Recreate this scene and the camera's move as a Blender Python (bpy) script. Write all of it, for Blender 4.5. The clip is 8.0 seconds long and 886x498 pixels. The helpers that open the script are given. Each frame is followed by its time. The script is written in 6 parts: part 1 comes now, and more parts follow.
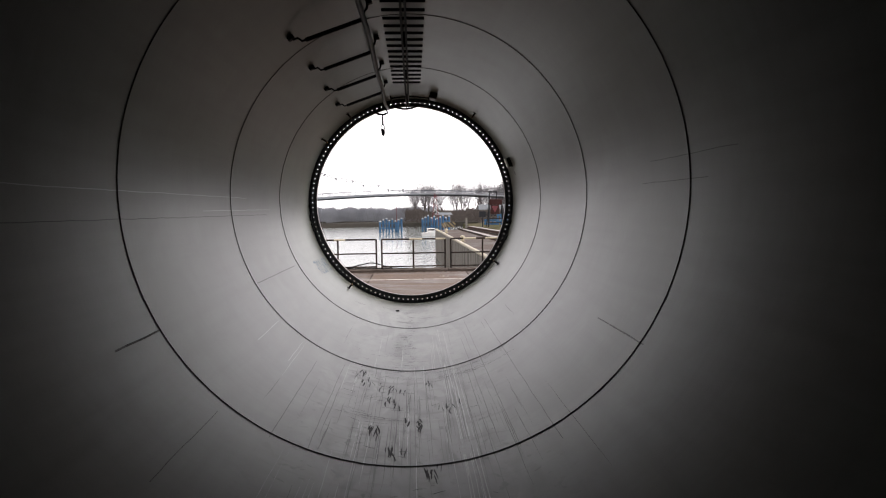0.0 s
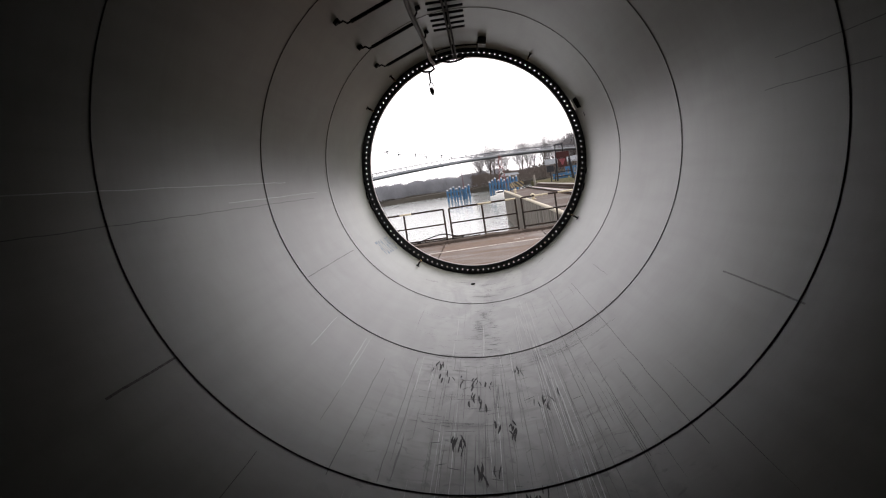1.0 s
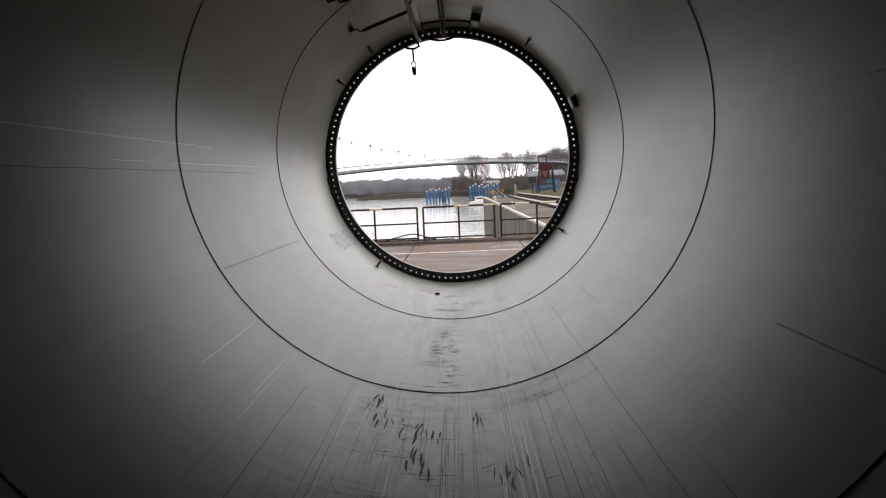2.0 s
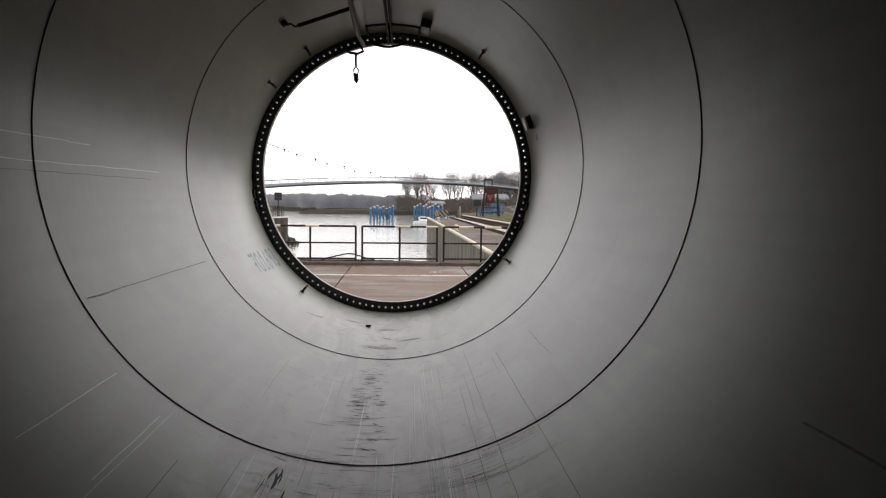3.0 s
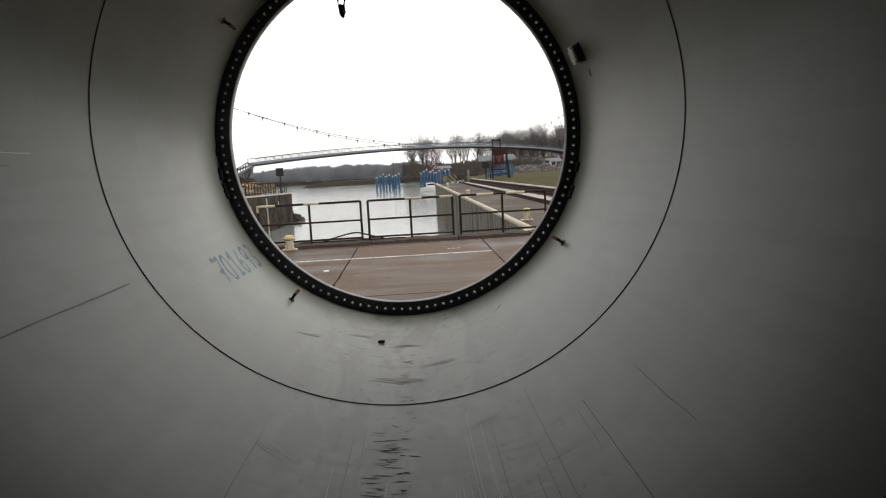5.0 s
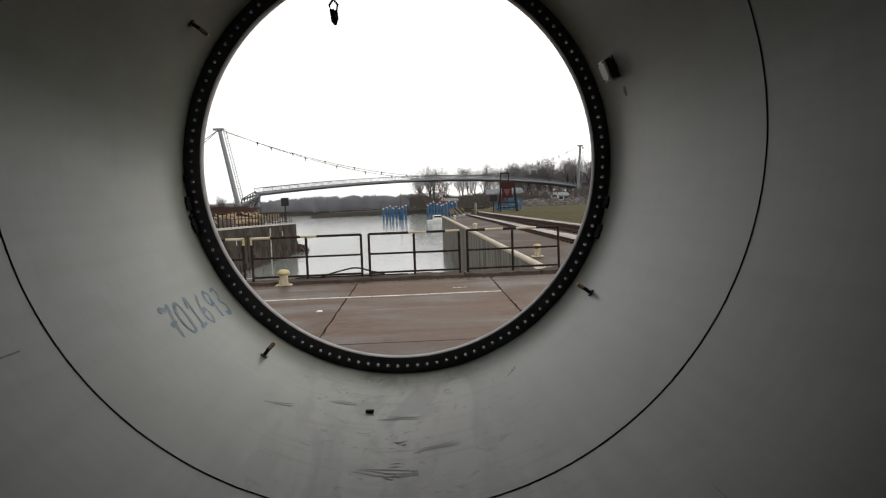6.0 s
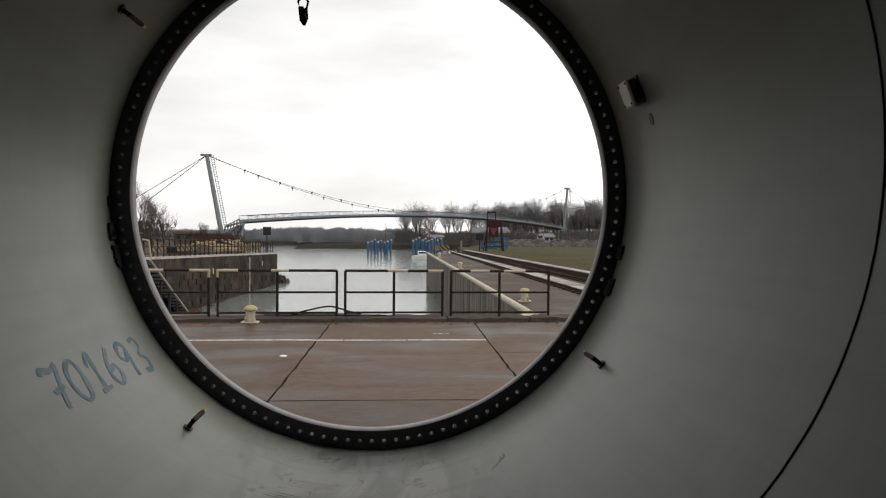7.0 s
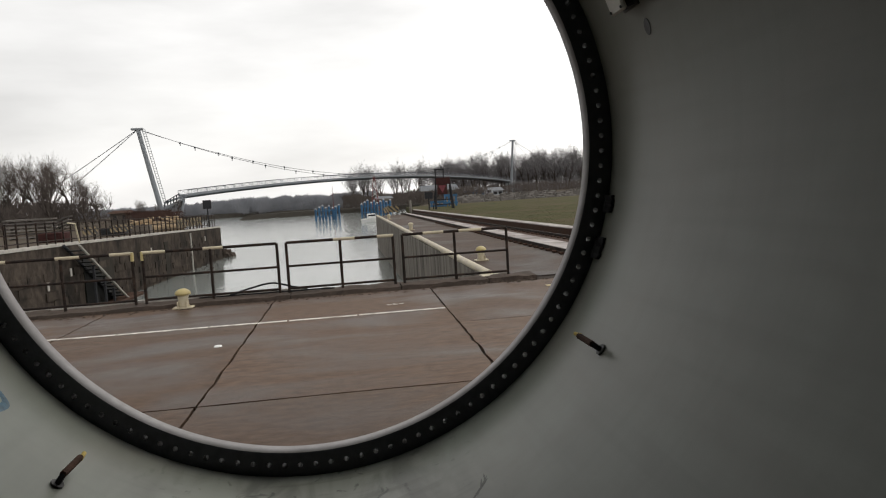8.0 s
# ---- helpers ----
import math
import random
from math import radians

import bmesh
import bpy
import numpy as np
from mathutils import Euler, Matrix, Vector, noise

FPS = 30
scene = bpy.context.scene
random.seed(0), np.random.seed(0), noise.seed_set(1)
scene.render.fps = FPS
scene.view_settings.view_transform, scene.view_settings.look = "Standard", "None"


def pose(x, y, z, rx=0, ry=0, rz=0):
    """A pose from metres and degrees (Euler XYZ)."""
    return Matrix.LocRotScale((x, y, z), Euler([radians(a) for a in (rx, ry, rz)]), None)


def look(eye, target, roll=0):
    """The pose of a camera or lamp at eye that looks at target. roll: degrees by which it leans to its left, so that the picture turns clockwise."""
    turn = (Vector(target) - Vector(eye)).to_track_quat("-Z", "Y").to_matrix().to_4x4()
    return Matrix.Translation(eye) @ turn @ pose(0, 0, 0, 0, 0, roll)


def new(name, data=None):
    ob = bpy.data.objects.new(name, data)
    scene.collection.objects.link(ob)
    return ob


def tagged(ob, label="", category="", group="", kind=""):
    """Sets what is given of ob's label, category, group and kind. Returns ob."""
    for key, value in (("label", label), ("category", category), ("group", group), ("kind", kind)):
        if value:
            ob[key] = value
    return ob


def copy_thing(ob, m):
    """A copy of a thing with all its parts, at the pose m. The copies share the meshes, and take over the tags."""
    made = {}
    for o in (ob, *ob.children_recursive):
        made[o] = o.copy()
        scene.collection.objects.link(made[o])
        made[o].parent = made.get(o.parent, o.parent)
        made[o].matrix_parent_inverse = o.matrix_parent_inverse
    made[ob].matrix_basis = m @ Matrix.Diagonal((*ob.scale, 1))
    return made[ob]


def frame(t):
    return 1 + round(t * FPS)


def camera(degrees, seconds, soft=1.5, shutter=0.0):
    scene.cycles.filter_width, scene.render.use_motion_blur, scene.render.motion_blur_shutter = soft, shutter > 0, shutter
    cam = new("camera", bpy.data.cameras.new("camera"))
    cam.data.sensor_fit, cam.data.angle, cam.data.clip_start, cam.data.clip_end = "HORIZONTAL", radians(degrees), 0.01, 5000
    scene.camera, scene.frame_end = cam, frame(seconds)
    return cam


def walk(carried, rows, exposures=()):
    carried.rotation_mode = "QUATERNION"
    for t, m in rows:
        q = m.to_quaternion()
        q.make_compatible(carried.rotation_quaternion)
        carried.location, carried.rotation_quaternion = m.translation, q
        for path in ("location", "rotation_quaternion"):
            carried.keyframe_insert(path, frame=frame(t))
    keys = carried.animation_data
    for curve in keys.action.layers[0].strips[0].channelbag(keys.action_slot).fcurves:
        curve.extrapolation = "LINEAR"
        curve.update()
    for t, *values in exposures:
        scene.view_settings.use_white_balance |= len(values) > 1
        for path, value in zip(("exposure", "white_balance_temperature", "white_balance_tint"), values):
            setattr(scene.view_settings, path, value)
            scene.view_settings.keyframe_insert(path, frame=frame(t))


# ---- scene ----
# ---------------------------------------------------------------- camera and its walk
cam = camera(66.05, 8.0, soft=1.15)
walk(cam, [
    (0.0, pose(0.023, -12.317, 1.905, 86.71, 0.67, -2.52)),
    (0.5, pose(0.078, -11.793, 1.861, 83.15, 0.71, -1.83)),
    (1.0, pose(0.066, -11.265, 1.846, 84.27, 8.57, 3.04)),
    (1.2, pose(0.094, -10.921, 1.803, 83.48, 5.50, -0.56)),
    (2.3, pose(0.110, -9.740, 1.722, 85.42, 1.39, 1.54)),
    (2.5, pose(0.118, -9.585, 1.801, 86.64, -1.42, -2.61)),
    (3.0, look((0.167, -9.068, 1.747), (0.278, -7.077, 1.601), 0.8)),
    (3.5, pose(0.146, -8.546, 1.786, 84.34, 7.67, 1.42)),
    (4.0, pose(0.102, -8.055, 1.794, 83.36, 3.17, -6.53)),
    (4.2, pose(0.137, -7.815, 1.792, 84.05, 3.89, -4.30)),
    (5.3, pose(0.080, -6.713, 1.756, 82.58, 3.34, -2.40)),
    (5.5, pose(0.104, -6.536, 1.751, 83.64, 4.93, -3.23)),
    (6.0, pose(0.152, -5.926, 1.767, 85.58, 2.12, -2.08)),
    (6.5, pose(0.152, -5.395, 1.804, 86.43, -1.09, -6.00)),
    (7.0, pose(0.223, -4.899, 1.796, 88.61, -0.49, -3.25)),
    (7.5, pose(0.274, -4.367, 1.793, 87.37, 5.25, -1.81)),
    (8.0, pose(0.314, -3.850, 1.798, 85.07, 3.43, -7.58)),
], exposures=[(0.0, 0.85, 6650, 14.5), (1.2, 0.92, 6650, 14.5), (2.5, 0.98, 6700, 13), (3.5, 0.76, 6750, 11.5), (4.2, 0.52, 6800, 8.5), (5.5, 0.36, 6750, 8.5), (6.5, 0.14, 6750, 8.5), (8.0, 0.03, 6750, 8.5)])

AXIS_Z = 2.06      # height of the tower section's axis above the quay
R_IN = 1.70        # inner radius of the flange
R_T = 1.835        # inner radius of the shell
COURSE = 2.65      # length of one shell course
WATER_Z = -2.6

# ---------------------------------------------------------------- world and sun
world = bpy.data.worlds.new("overcast_sky")
scene.world = world
world.use_nodes = True
wn, wl = world.node_tree.nodes, world.node_tree.links
wn.clear()
w_out = wn.new("ShaderNodeOutputWorld")
w_bg = wn.new("ShaderNodeBackground")
w_sky = wn.new("ShaderNodeTexSky")
w_sky.sky_type = "NISHITA"
w_sky.sun_disc = False
w_sky.sun_elevation, w_sky.sun_rotation = radians(47), radians(43)
w_sky.air_density, w_sky.dust_density = 1.0, 3.0
w_tc = wn.new("ShaderNodeTexCoord")
w_map = wn.new("ShaderNodeMapping")
w_map.inputs["Scale"].default_value = (1.2, 1.2, 5.0)
w_noise = wn.new("ShaderNodeTexNoise")
w_noise.inputs["Scale"].default_value = 2.2
w_noise.inputs["Detail"].default_value = 6
w_ramp = wn.new("ShaderNodeMapRange")
w_ramp.inputs["From Min"].default_value, w_ramp.inputs["From Max"].default_value = 0.3, 0.7
w_ramp.inputs["To Min"].default_value, w_ramp.inputs["To Max"].default_value = 7.0, 9.9
w_comb = wn.new("ShaderNodeCombineColor")
w_mul_r = wn.new("ShaderNodeMath")
w_mul_r.operation = "MULTIPLY"
w_mul_r.inputs[1].default_value = 1.0
w_mul_b = wn.new("ShaderNodeMath")
w_mul_b.operation = "MULTIPLY"
w_mul_b.inputs[1].default_value = 1.02
w_mix = wn.new("ShaderNodeMix")
w_mix.data_type = "RGBA"
w_mix.inputs["Factor"].default_value = 0.93
wl.new(w_tc.outputs["Generated"], w_map.inputs["Vector"])
wl.new(w_map.outputs["Vector"], w_noise.inputs["Vector"])
wl.new(w_noise.outputs["Fac"], w_ramp.inputs["Value"])
# the veiled sun makes the cloud cover brighter on the east side
w_sep = wn.new("ShaderNodeSeparateXYZ")
w_side = wn.new("ShaderNodeMapRange")
w_side.inputs["From Min"].default_value, w_side.inputs["From Max"].default_value = -0.8, 0.8
w_side.inputs["To Min"].default_value, w_side.inputs["To Max"].default_value = 0.64, 1.46
w_val = wn.new("ShaderNodeMath")
w_val.operation = "MULTIPLY"
wl.new(w_tc.outputs["Generated"], w_sep.inputs[0])
wl.new(w_sep.outputs["X"], w_side.inputs["Value"])
wl.new(w_ramp.outputs["Result"], w_val.inputs[0])
wl.new(w_side.outputs["Result"], w_val.inputs[1])
wl.new(w_val.outputs[0], w_mul_r.inputs[0])
wl.new(w_val.outputs[0], w_mul_b.inputs[0])
wl.new(w_mul_r.outputs[0], w_comb.inputs[0])
wl.new(w_val.outputs[0], w_comb.inputs[1])
wl.new(w_mul_b.outputs[0], w_comb.inputs[2])
wl.new(w_sky.outputs["Color"], w_mix.inputs["A"])
wl.new(w_comb.outputs["Color"], w_mix.inputs["B"])
wl.new(w_mix.outputs["Result"], w_bg.inputs["Color"])
w_bg.inputs["Strength"].default_value = 0.12
wl.new(w_bg.outputs["Background"], w_out.inputs["Surface"])

sun_data = bpy.data.lights.new("sun", "SUN")
sun_data.energy, sun_data.angle, sun_data.color = 0.5, radians(24), (1.0, 0.97, 0.92)
sun = new("sun", sun_data)
sun.matrix_world = look((0, 0, 62), (-40, -42, 0))


# ---------------------------------------------------------------- helpers
def thing(name, loc, label, category, group=""):
    ob = new(name)
    ob.location = loc
    return tagged(ob, label, category, group)


def part(name, bm, material, parent=None, label="", smooth=False):
    me = bpy.data.meshes.new(name)
    if smooth:
        for f in bm.faces:
            f.smooth = True
    bm.normal_update()
    bm.to_mesh(me)
    bm.free()
    for m in (material if isinstance(material, (list, tuple)) else [material]):
        me.materials.append(m)
    ob = new(name, me)
    if parent is not None:
        ob.parent = parent
    if label:
        ob["label"] = label
    return ob


def structure(name, bm, material, label, category):
    ob = part(name, bm, material)
    return tagged(ob, label, category, kind="structure")


def box(bm, x0, x1, y0, y1, z0, z1, bevel=0.0, jitter=0.0):
    vs = [bm.verts.new((x, y, z)) for x in (x0, x1) for y in (y0, y1) for z in (z0, z1)]
    quads = ((0, 1, 3, 2), (4, 6, 7, 5), (0, 4, 5, 1), (2, 3, 7, 6), (0, 2, 6, 4), (1, 5, 7, 3))
    fs = [bm.faces.new([vs[i] for i in q]) for q in quads]
    if jitter:
        for v in vs:
            v.co += Vector((random.uniform(-1, 1), random.uniform(-1, 1), random.uniform(-1, 1))) * jitter
    if bevel:
        es = list({e for f in fs for e in f.edges})
        bmesh.ops.bevel(bm, geom=es, offset=bevel, segments=1, affect="EDGES")
    return vs


def rod(bm, a, b, r0, r1=None, n=8, caps=True):
    a, b = Vector(a), Vector(b)
    r1 = r0 if r1 is None else r1
    q = (b - a).to_track_quat("Z", "Y")
    rings = []
    for p, r in ((a, r0), (b, r1)):
        rings.append([bm.verts.new(p + q @ Vector((r * math.cos(2 * math.pi * i / n), r * math.sin(2 * math.pi * i / n), 0))) for i in range(n)])
    for i in range(n):
        j = (i + 1) % n
        bm.faces.new((rings[0][i], rings[0][j], rings[1][j], rings[1][i]))
    if caps:
        bm.faces.new(rings[0][::-1])
        bm.faces.new(rings[1])


def bent(bm, pts, r, n=6):
    """A hose or wire along points."""
    pts = [Vector(p) for p in pts]
    rings = []
    for i, p in enumerate(pts):
        d = pts[min(i + 1, len(pts) - 1)] - pts[max(i - 1, 0)]
        q = d.to_track_quat("Z", "Y")
        rings.append([bm.verts.new(p + q @ Vector((r * math.cos(2 * math.pi * k / n), r * math.sin(2 * math.pi * k / n), 0))) for k in range(n)])
    for a, b in zip(rings, rings[1:]):
        for k in range(n):
            j = (k + 1) % n
            bm.faces.new((a[k], a[j], b[j], b[k]))
    bm.faces.new(rings[0][::-1])
    bm.faces.new(rings[-1])


def lathe(bm, profile, n=24):
    """Turn a profile of (radius, height) round z."""
    rings = [[bm.verts.new((r * math.cos(2 * math.pi * i / n), r * math.sin(2 * math.pi * i / n), z)) for i in range(n)] for r, z in profile]
    for a, b in zip(rings, rings[1:]):
        for i in range(n):
            j = (i + 1) % n
            bm.faces.new((a[i], a[j], b[j], b[i]))
    bm.faces.new(rings[0][::-1])
    bm.faces.new(rings[-1])


def on_shell(y, deg, r=R_T):
    """A point inside the tower section: y along it, degrees round from its lowest line."""
    a = radians(deg)
    return Vector((r * math.sin(a), y, AXIS_Z - r * math.cos(a)))


# ---------------------------------------------------------------- materials
def base_material(name):
    m = bpy.data.materials.new(name)
    m.use_nodes = True
    nt = m.node_tree
    return m, nt.nodes, nt.links, nt.nodes["Principled BSDF"]


def surface(name, col, rough=0.7, metal=0.0, vary=0.25, scale=6.0, stain=None, stain_amount=0.4, stain_scale=0.8, bump=0.2,
            bump_scale=60.0, rough_vary=0.15, per_object=0.0, stretch=(1, 1, 1), spec=None, stain_rough=None):
    """A surface with grain, larger stains and fine relief, in object space."""
    m, n, l, bsdf = base_material(name)
    tc = n.new("ShaderNodeTexCoord")
    mp = n.new("ShaderNodeMapping")
    mp.inputs["Scale"].default_value = stretch
    l.new(tc.outputs["Object"], mp.inputs["Vector"])
    vec = mp.outputs["Vector"]
    grain = n.new("ShaderNodeTexNoise")
    grain.inputs["Scale"].default_value, grain.inputs["Detail"].default_value, grain.inputs["Roughness"].default_value = scale, 6, 0.65
    l.new(vec, grain.inputs["Vector"])
    big = n.new("ShaderNodeTexNoise")
    big.inputs["Scale"].default_value, big.inputs["Detail"].default_value, big.inputs["Distortion"].default_value = stain_scale, 5, 0.6
    l.new(vec, big.inputs["Vector"])
    val = n.new("ShaderNodeMapRange")
    val.inputs["From Min"].default_value, val.inputs["From Max"].default_value = 0.3, 0.7
    val.inputs["To Min"].default_value, val.inputs["To Max"].default_value = 1 - vary, 1 + vary
    l.new(grain.outputs["Fac"], val.inputs["Value"])
    rgb = n.new("ShaderNodeRGB")
    rgb.outputs[0].default_value = (*col, 1)
    hsv = n.new("ShaderNodeHueSaturation")
    l.new(rgb.outputs[0], hsv.inputs["Color"])
    if per_object:
        info = n.new("ShaderNodeObjectInfo")
        pr = n.new("ShaderNodeMapRange")
        pr.inputs["To Min"].default_value, pr.inputs["To Max"].default_value = 1 - per_object, 1 + per_object
        l.new(info.outputs["Random"], pr.inputs["Value"])
        mul = n.new("ShaderNodeMath")
        mul.operation = "MULTIPLY"
        l.new(pr.outputs["Result"], mul.inputs[0])
        l.new(val.outputs["Result"], mul.inputs[1])
        l.new(mul.outputs[0], hsv.inputs["Value"])
    else:
        l.new(val.outputs["Result"], hsv.inputs["Value"])
    mask = n.new("ShaderNodeMapRange")
    mask.inputs["From Min"].default_value, mask.inputs["From Max"].default_value = 0.45, 0.68
    mask.inputs["To Max"].default_value = stain_amount
    l.new(big.outputs["Fac"], mask.inputs["Value"])
    mix = n.new("ShaderNodeMix")
    mix.data_type = "RGBA"
    mix.inputs["B"].default_value = (*(stain or [c * 0.6 for c in col]), 1)
    l.new(hsv.outputs["Color"], mix.inputs["A"])
    l.new(mask.outputs["Result"], mix.inputs["Factor"])
    l.new(mix.outputs["Result"], bsdf.inputs["Base Color"])
    rr = n.new("ShaderNodeMapRange")
    rr.inputs["To Min"].default_value = min(1, rough + rough_vary)
    rr.inputs["To Max"].default_value = max(0.03, (stain_rough if stain_rough is not None else rough - rough_vary))
    l.new(big.outputs["Fac"], rr.inputs["Value"])
    if stain_rough is not None:
        rr.inputs["From Min"].default_value, rr.inputs["From Max"].default_value = 0.42, 0.62
        rr.inputs["To Min"].default_value = rough
    l.new(rr.outputs["Result"], bsdf.inputs["Roughness"])
    bsdf.inputs["Metallic"].default_value = metal
    bsdf.inputs["Specular IOR Level"].default_value = spec if spec is not None else (0.5 if rough < 0.58 else 0.06)
    if bump:
        fine = n.new("ShaderNodeTexNoise")
        fine.inputs["Scale"].default_value, fine.inputs["Detail"].default_value = bump_scale, 4
        l.new(vec, fine.inputs["Vector"])
        bp = n.new("ShaderNodeBump")
        bp.inputs["Strength"].default_value, bp.inputs["Distance"].default_value = bump, 0.01
        l.new(fine.outputs["Fac"], bp.inputs["Height"])
        l.new(bp.outputs["Normal"], bsdf.inputs["Normal"])
    return m


def shell_paint():
    """Light grey coating inside the tower section: streaked along its length, scuffed and dusty along the lowest line."""
    m, n, l, bsdf = base_material("grey_coating")
    tc = n.new("ShaderNodeTexCoord")
    sep = n.new("ShaderNodeSeparateXYZ")
    l.new(tc.outputs["Object"], sep.inputs[0])
    neg = n.new("ShaderNodeMath")
    neg.operation = "MULTIPLY"
    neg.inputs[1].default_value = -1
    l.new(sep.outputs["Z"], neg.inputs[0])
    ang = n.new("ShaderNodeMath")
    ang.operation = "ARCTAN2"
    l.new(sep.outputs["X"], ang.inputs[0])
    l.new(neg.outputs[0], ang.inputs[1])
    arc = n.new("ShaderNodeMath")
    arc.operation = "MULTIPLY"
    arc.inputs[1].default_value = R_T
    l.new(ang.outputs[0], arc.inputs[0])
    uv = n.new("ShaderNodeCombineXYZ")
    l.new(arc.outputs[0], uv.inputs[0])
    l.new(sep.outputs["Y"], uv.inputs[1])

    def noise_at(sx, sy, detail=5, distort=0.0):
        mp = n.new("ShaderNodeMapping")
        mp.inputs["Scale"].default_value = (sx, sy, 1)
        l.new(uv.outputs[0], mp.inputs["Vector"])
        t = n.new("ShaderNodeTexNoise")
        t.inputs["Scale"].default_value, t.inputs["Detail"].default_value, t.inputs["Distortion"].default_value = 1.0, detail, distort
        l.new(mp.outputs[0], t.inputs["Vector"])
        return t.outputs["Fac"]

    def ranged(value, a, b, c, d):
        r = n.new("ShaderNodeMapRange")
        r.interpolation_type = "SMOOTHSTEP"
        r.inputs["From Min"].default_value, r.inputs["From Max"].default_value = a, b
        r.inputs["To Min"].default_value, r.inputs["To Max"].default_value = c, d
        l.new(value, r.inputs["Value"])
        return r.outputs["Result"]

    def mul(a, b):
        k = n.new("ShaderNodeMath")
        k.operation = "MULTIPLY"
        l.new(a, k.inputs[0])
        l.new(b, k.inputs[1])
        return k.outputs[0]

    def mixed(fac, a, b):
        k = n.new("ShaderNodeMix")
        k.data_type = "RGBA"
        l.new(fac, k.inputs["Factor"])
        if isinstance(a, tuple):
            k.inputs["A"].default_value = (*a, 1)
        else:
            l.new(a, k.inputs["A"])
        k.inputs["B"].default_value = (*b, 1)
        return k.outputs["Result"]

    cloud = noise_at(0.55, 0.35, 4, 0.4)
    brush = noise_at(9.0, 0.5, 5, 0.2)
    around = noise_at(0.7, 14.0, 4, 0.2)
    grain = noise_at(45, 45, 4)
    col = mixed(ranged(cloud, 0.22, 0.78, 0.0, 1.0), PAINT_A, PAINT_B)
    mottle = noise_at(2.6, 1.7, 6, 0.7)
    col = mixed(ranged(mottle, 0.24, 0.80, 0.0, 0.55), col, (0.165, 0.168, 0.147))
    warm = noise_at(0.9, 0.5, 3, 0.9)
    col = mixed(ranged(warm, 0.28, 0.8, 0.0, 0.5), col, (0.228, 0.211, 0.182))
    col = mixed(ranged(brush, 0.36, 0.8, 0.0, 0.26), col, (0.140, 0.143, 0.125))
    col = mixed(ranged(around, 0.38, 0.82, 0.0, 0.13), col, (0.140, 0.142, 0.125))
    absol = n.new("ShaderNodeMath")
    absol.operation = "ABSOLUTE"
    l.new(arc.outputs[0], absol.inputs[0])
    floor_zone = ranged(absol.outputs[0], 0.25, 1.15, 1.0, 0.0)
    smear = mul(floor_zone, ranged(noise_at(3.0, 0.9, 6, 1.2), 0.42, 0.62, 0.0, 0.85))
    col = mixed(smear, col, (0.090, 0.090, 0.080))
    wipes = mul(floor_zone, ranged(noise_at(1.3, 7.5, 6, 1.1), 0.50, 0.74, 0.0, 0.65))
    col = mixed(wipes, col, (0.080, 0.077, 0.065))
    spots = mul(floor_zone, ranged(noise_at(11.0, 9.0, 5, 0.8), 0.6, 0.7, 0.0, 0.7))
    col = mixed(spots, col, (0.02, 0.02, 0.018))
    l.new(col, bsdf.inputs["Base Color"])
    l.new(ranged(cloud, 0.25, 0.75, 0.285, 0.325), bsdf.inputs["Roughness"])
    bsdf.inputs["Specular IOR Level"].default_value = 0.32
    bp = n.new("ShaderNodeBump")
    bp.inputs["Strength"].default_value, bp.inputs["Distance"].default_value = 0.05, 0.004
    l.new(grain, bp.inputs["Height"])
    l.new(bp.outputs["Normal"], bsdf.inputs["Normal"])
    return m


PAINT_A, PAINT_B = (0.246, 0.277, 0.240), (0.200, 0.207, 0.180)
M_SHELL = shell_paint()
M_SHELL_OUT = surface("white_outer_coating", (0.72, 0.72, 0.70), 0.4, vary=0.05, scale=3)
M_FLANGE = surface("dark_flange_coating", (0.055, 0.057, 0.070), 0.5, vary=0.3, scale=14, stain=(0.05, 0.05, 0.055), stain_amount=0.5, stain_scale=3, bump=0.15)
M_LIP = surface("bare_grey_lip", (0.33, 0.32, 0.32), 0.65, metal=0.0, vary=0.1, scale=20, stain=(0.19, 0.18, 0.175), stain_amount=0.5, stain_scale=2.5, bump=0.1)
M_BOLTHOLE = surface("hole_grey", (0.11, 0.11, 0.115), 0.5, metal=0.1, vary=0.1)
M_WELD = surface("dark_weld", (0.11, 0.103, 0.095), 0.6, vary=0.4, scale=25, bump=0.5, bump_scale=90)
M_WELD_LIGHT = surface("painted_weld", (0.11, 0.107, 0.098), 0.45, vary=0.3, scale=25, bump=0.4, spec=0.2)
# black of the scuffs, also used for painted shade beneath the gangway
M_SCUFF_SHADE = surface("black_scuff_and_shade", (0.012, 0.012, 0.011), 0.6, vary=0.5, scale=30, bump=0, spec=0.12)
M_SCRATCH = surface("pale_scratch", (0.42, 0.43, 0.40), 0.30, vary=0.2, scale=20, bump=0, spec=0.32)
M_SCRATCH_DARK = surface("grey_scratch", (0.11, 0.11, 0.10), 0.42, vary=0.3, scale=20, bump=0, spec=0.15)
M_BLUE_INK = surface("blue_marker", (0.045, 0.115, 0.17), 0.4, vary=0.5, scale=30, stain=(0.12, 0.17, 0.21), stain_amount=0.8, stain_scale=11, bump=0, spec=0.25)
M_BLACK_STEEL = surface("black_steel", (0.034, 0.034, 0.037), 0.62, vary=0.3, scale=12, bump=0.2)
M_GALV = surface("galvanised_steel", (0.30, 0.31, 0.32), 0.45, metal=0.6, vary=0.2, scale=14)
M_CABLE = surface("grey_cable", (0.16, 0.16, 0.17), 0.55, vary=0.2, scale=8)
M_RUBBER = surface("black_rubber", (0.020, 0.020, 0.021), 0.6, vary=0.2)
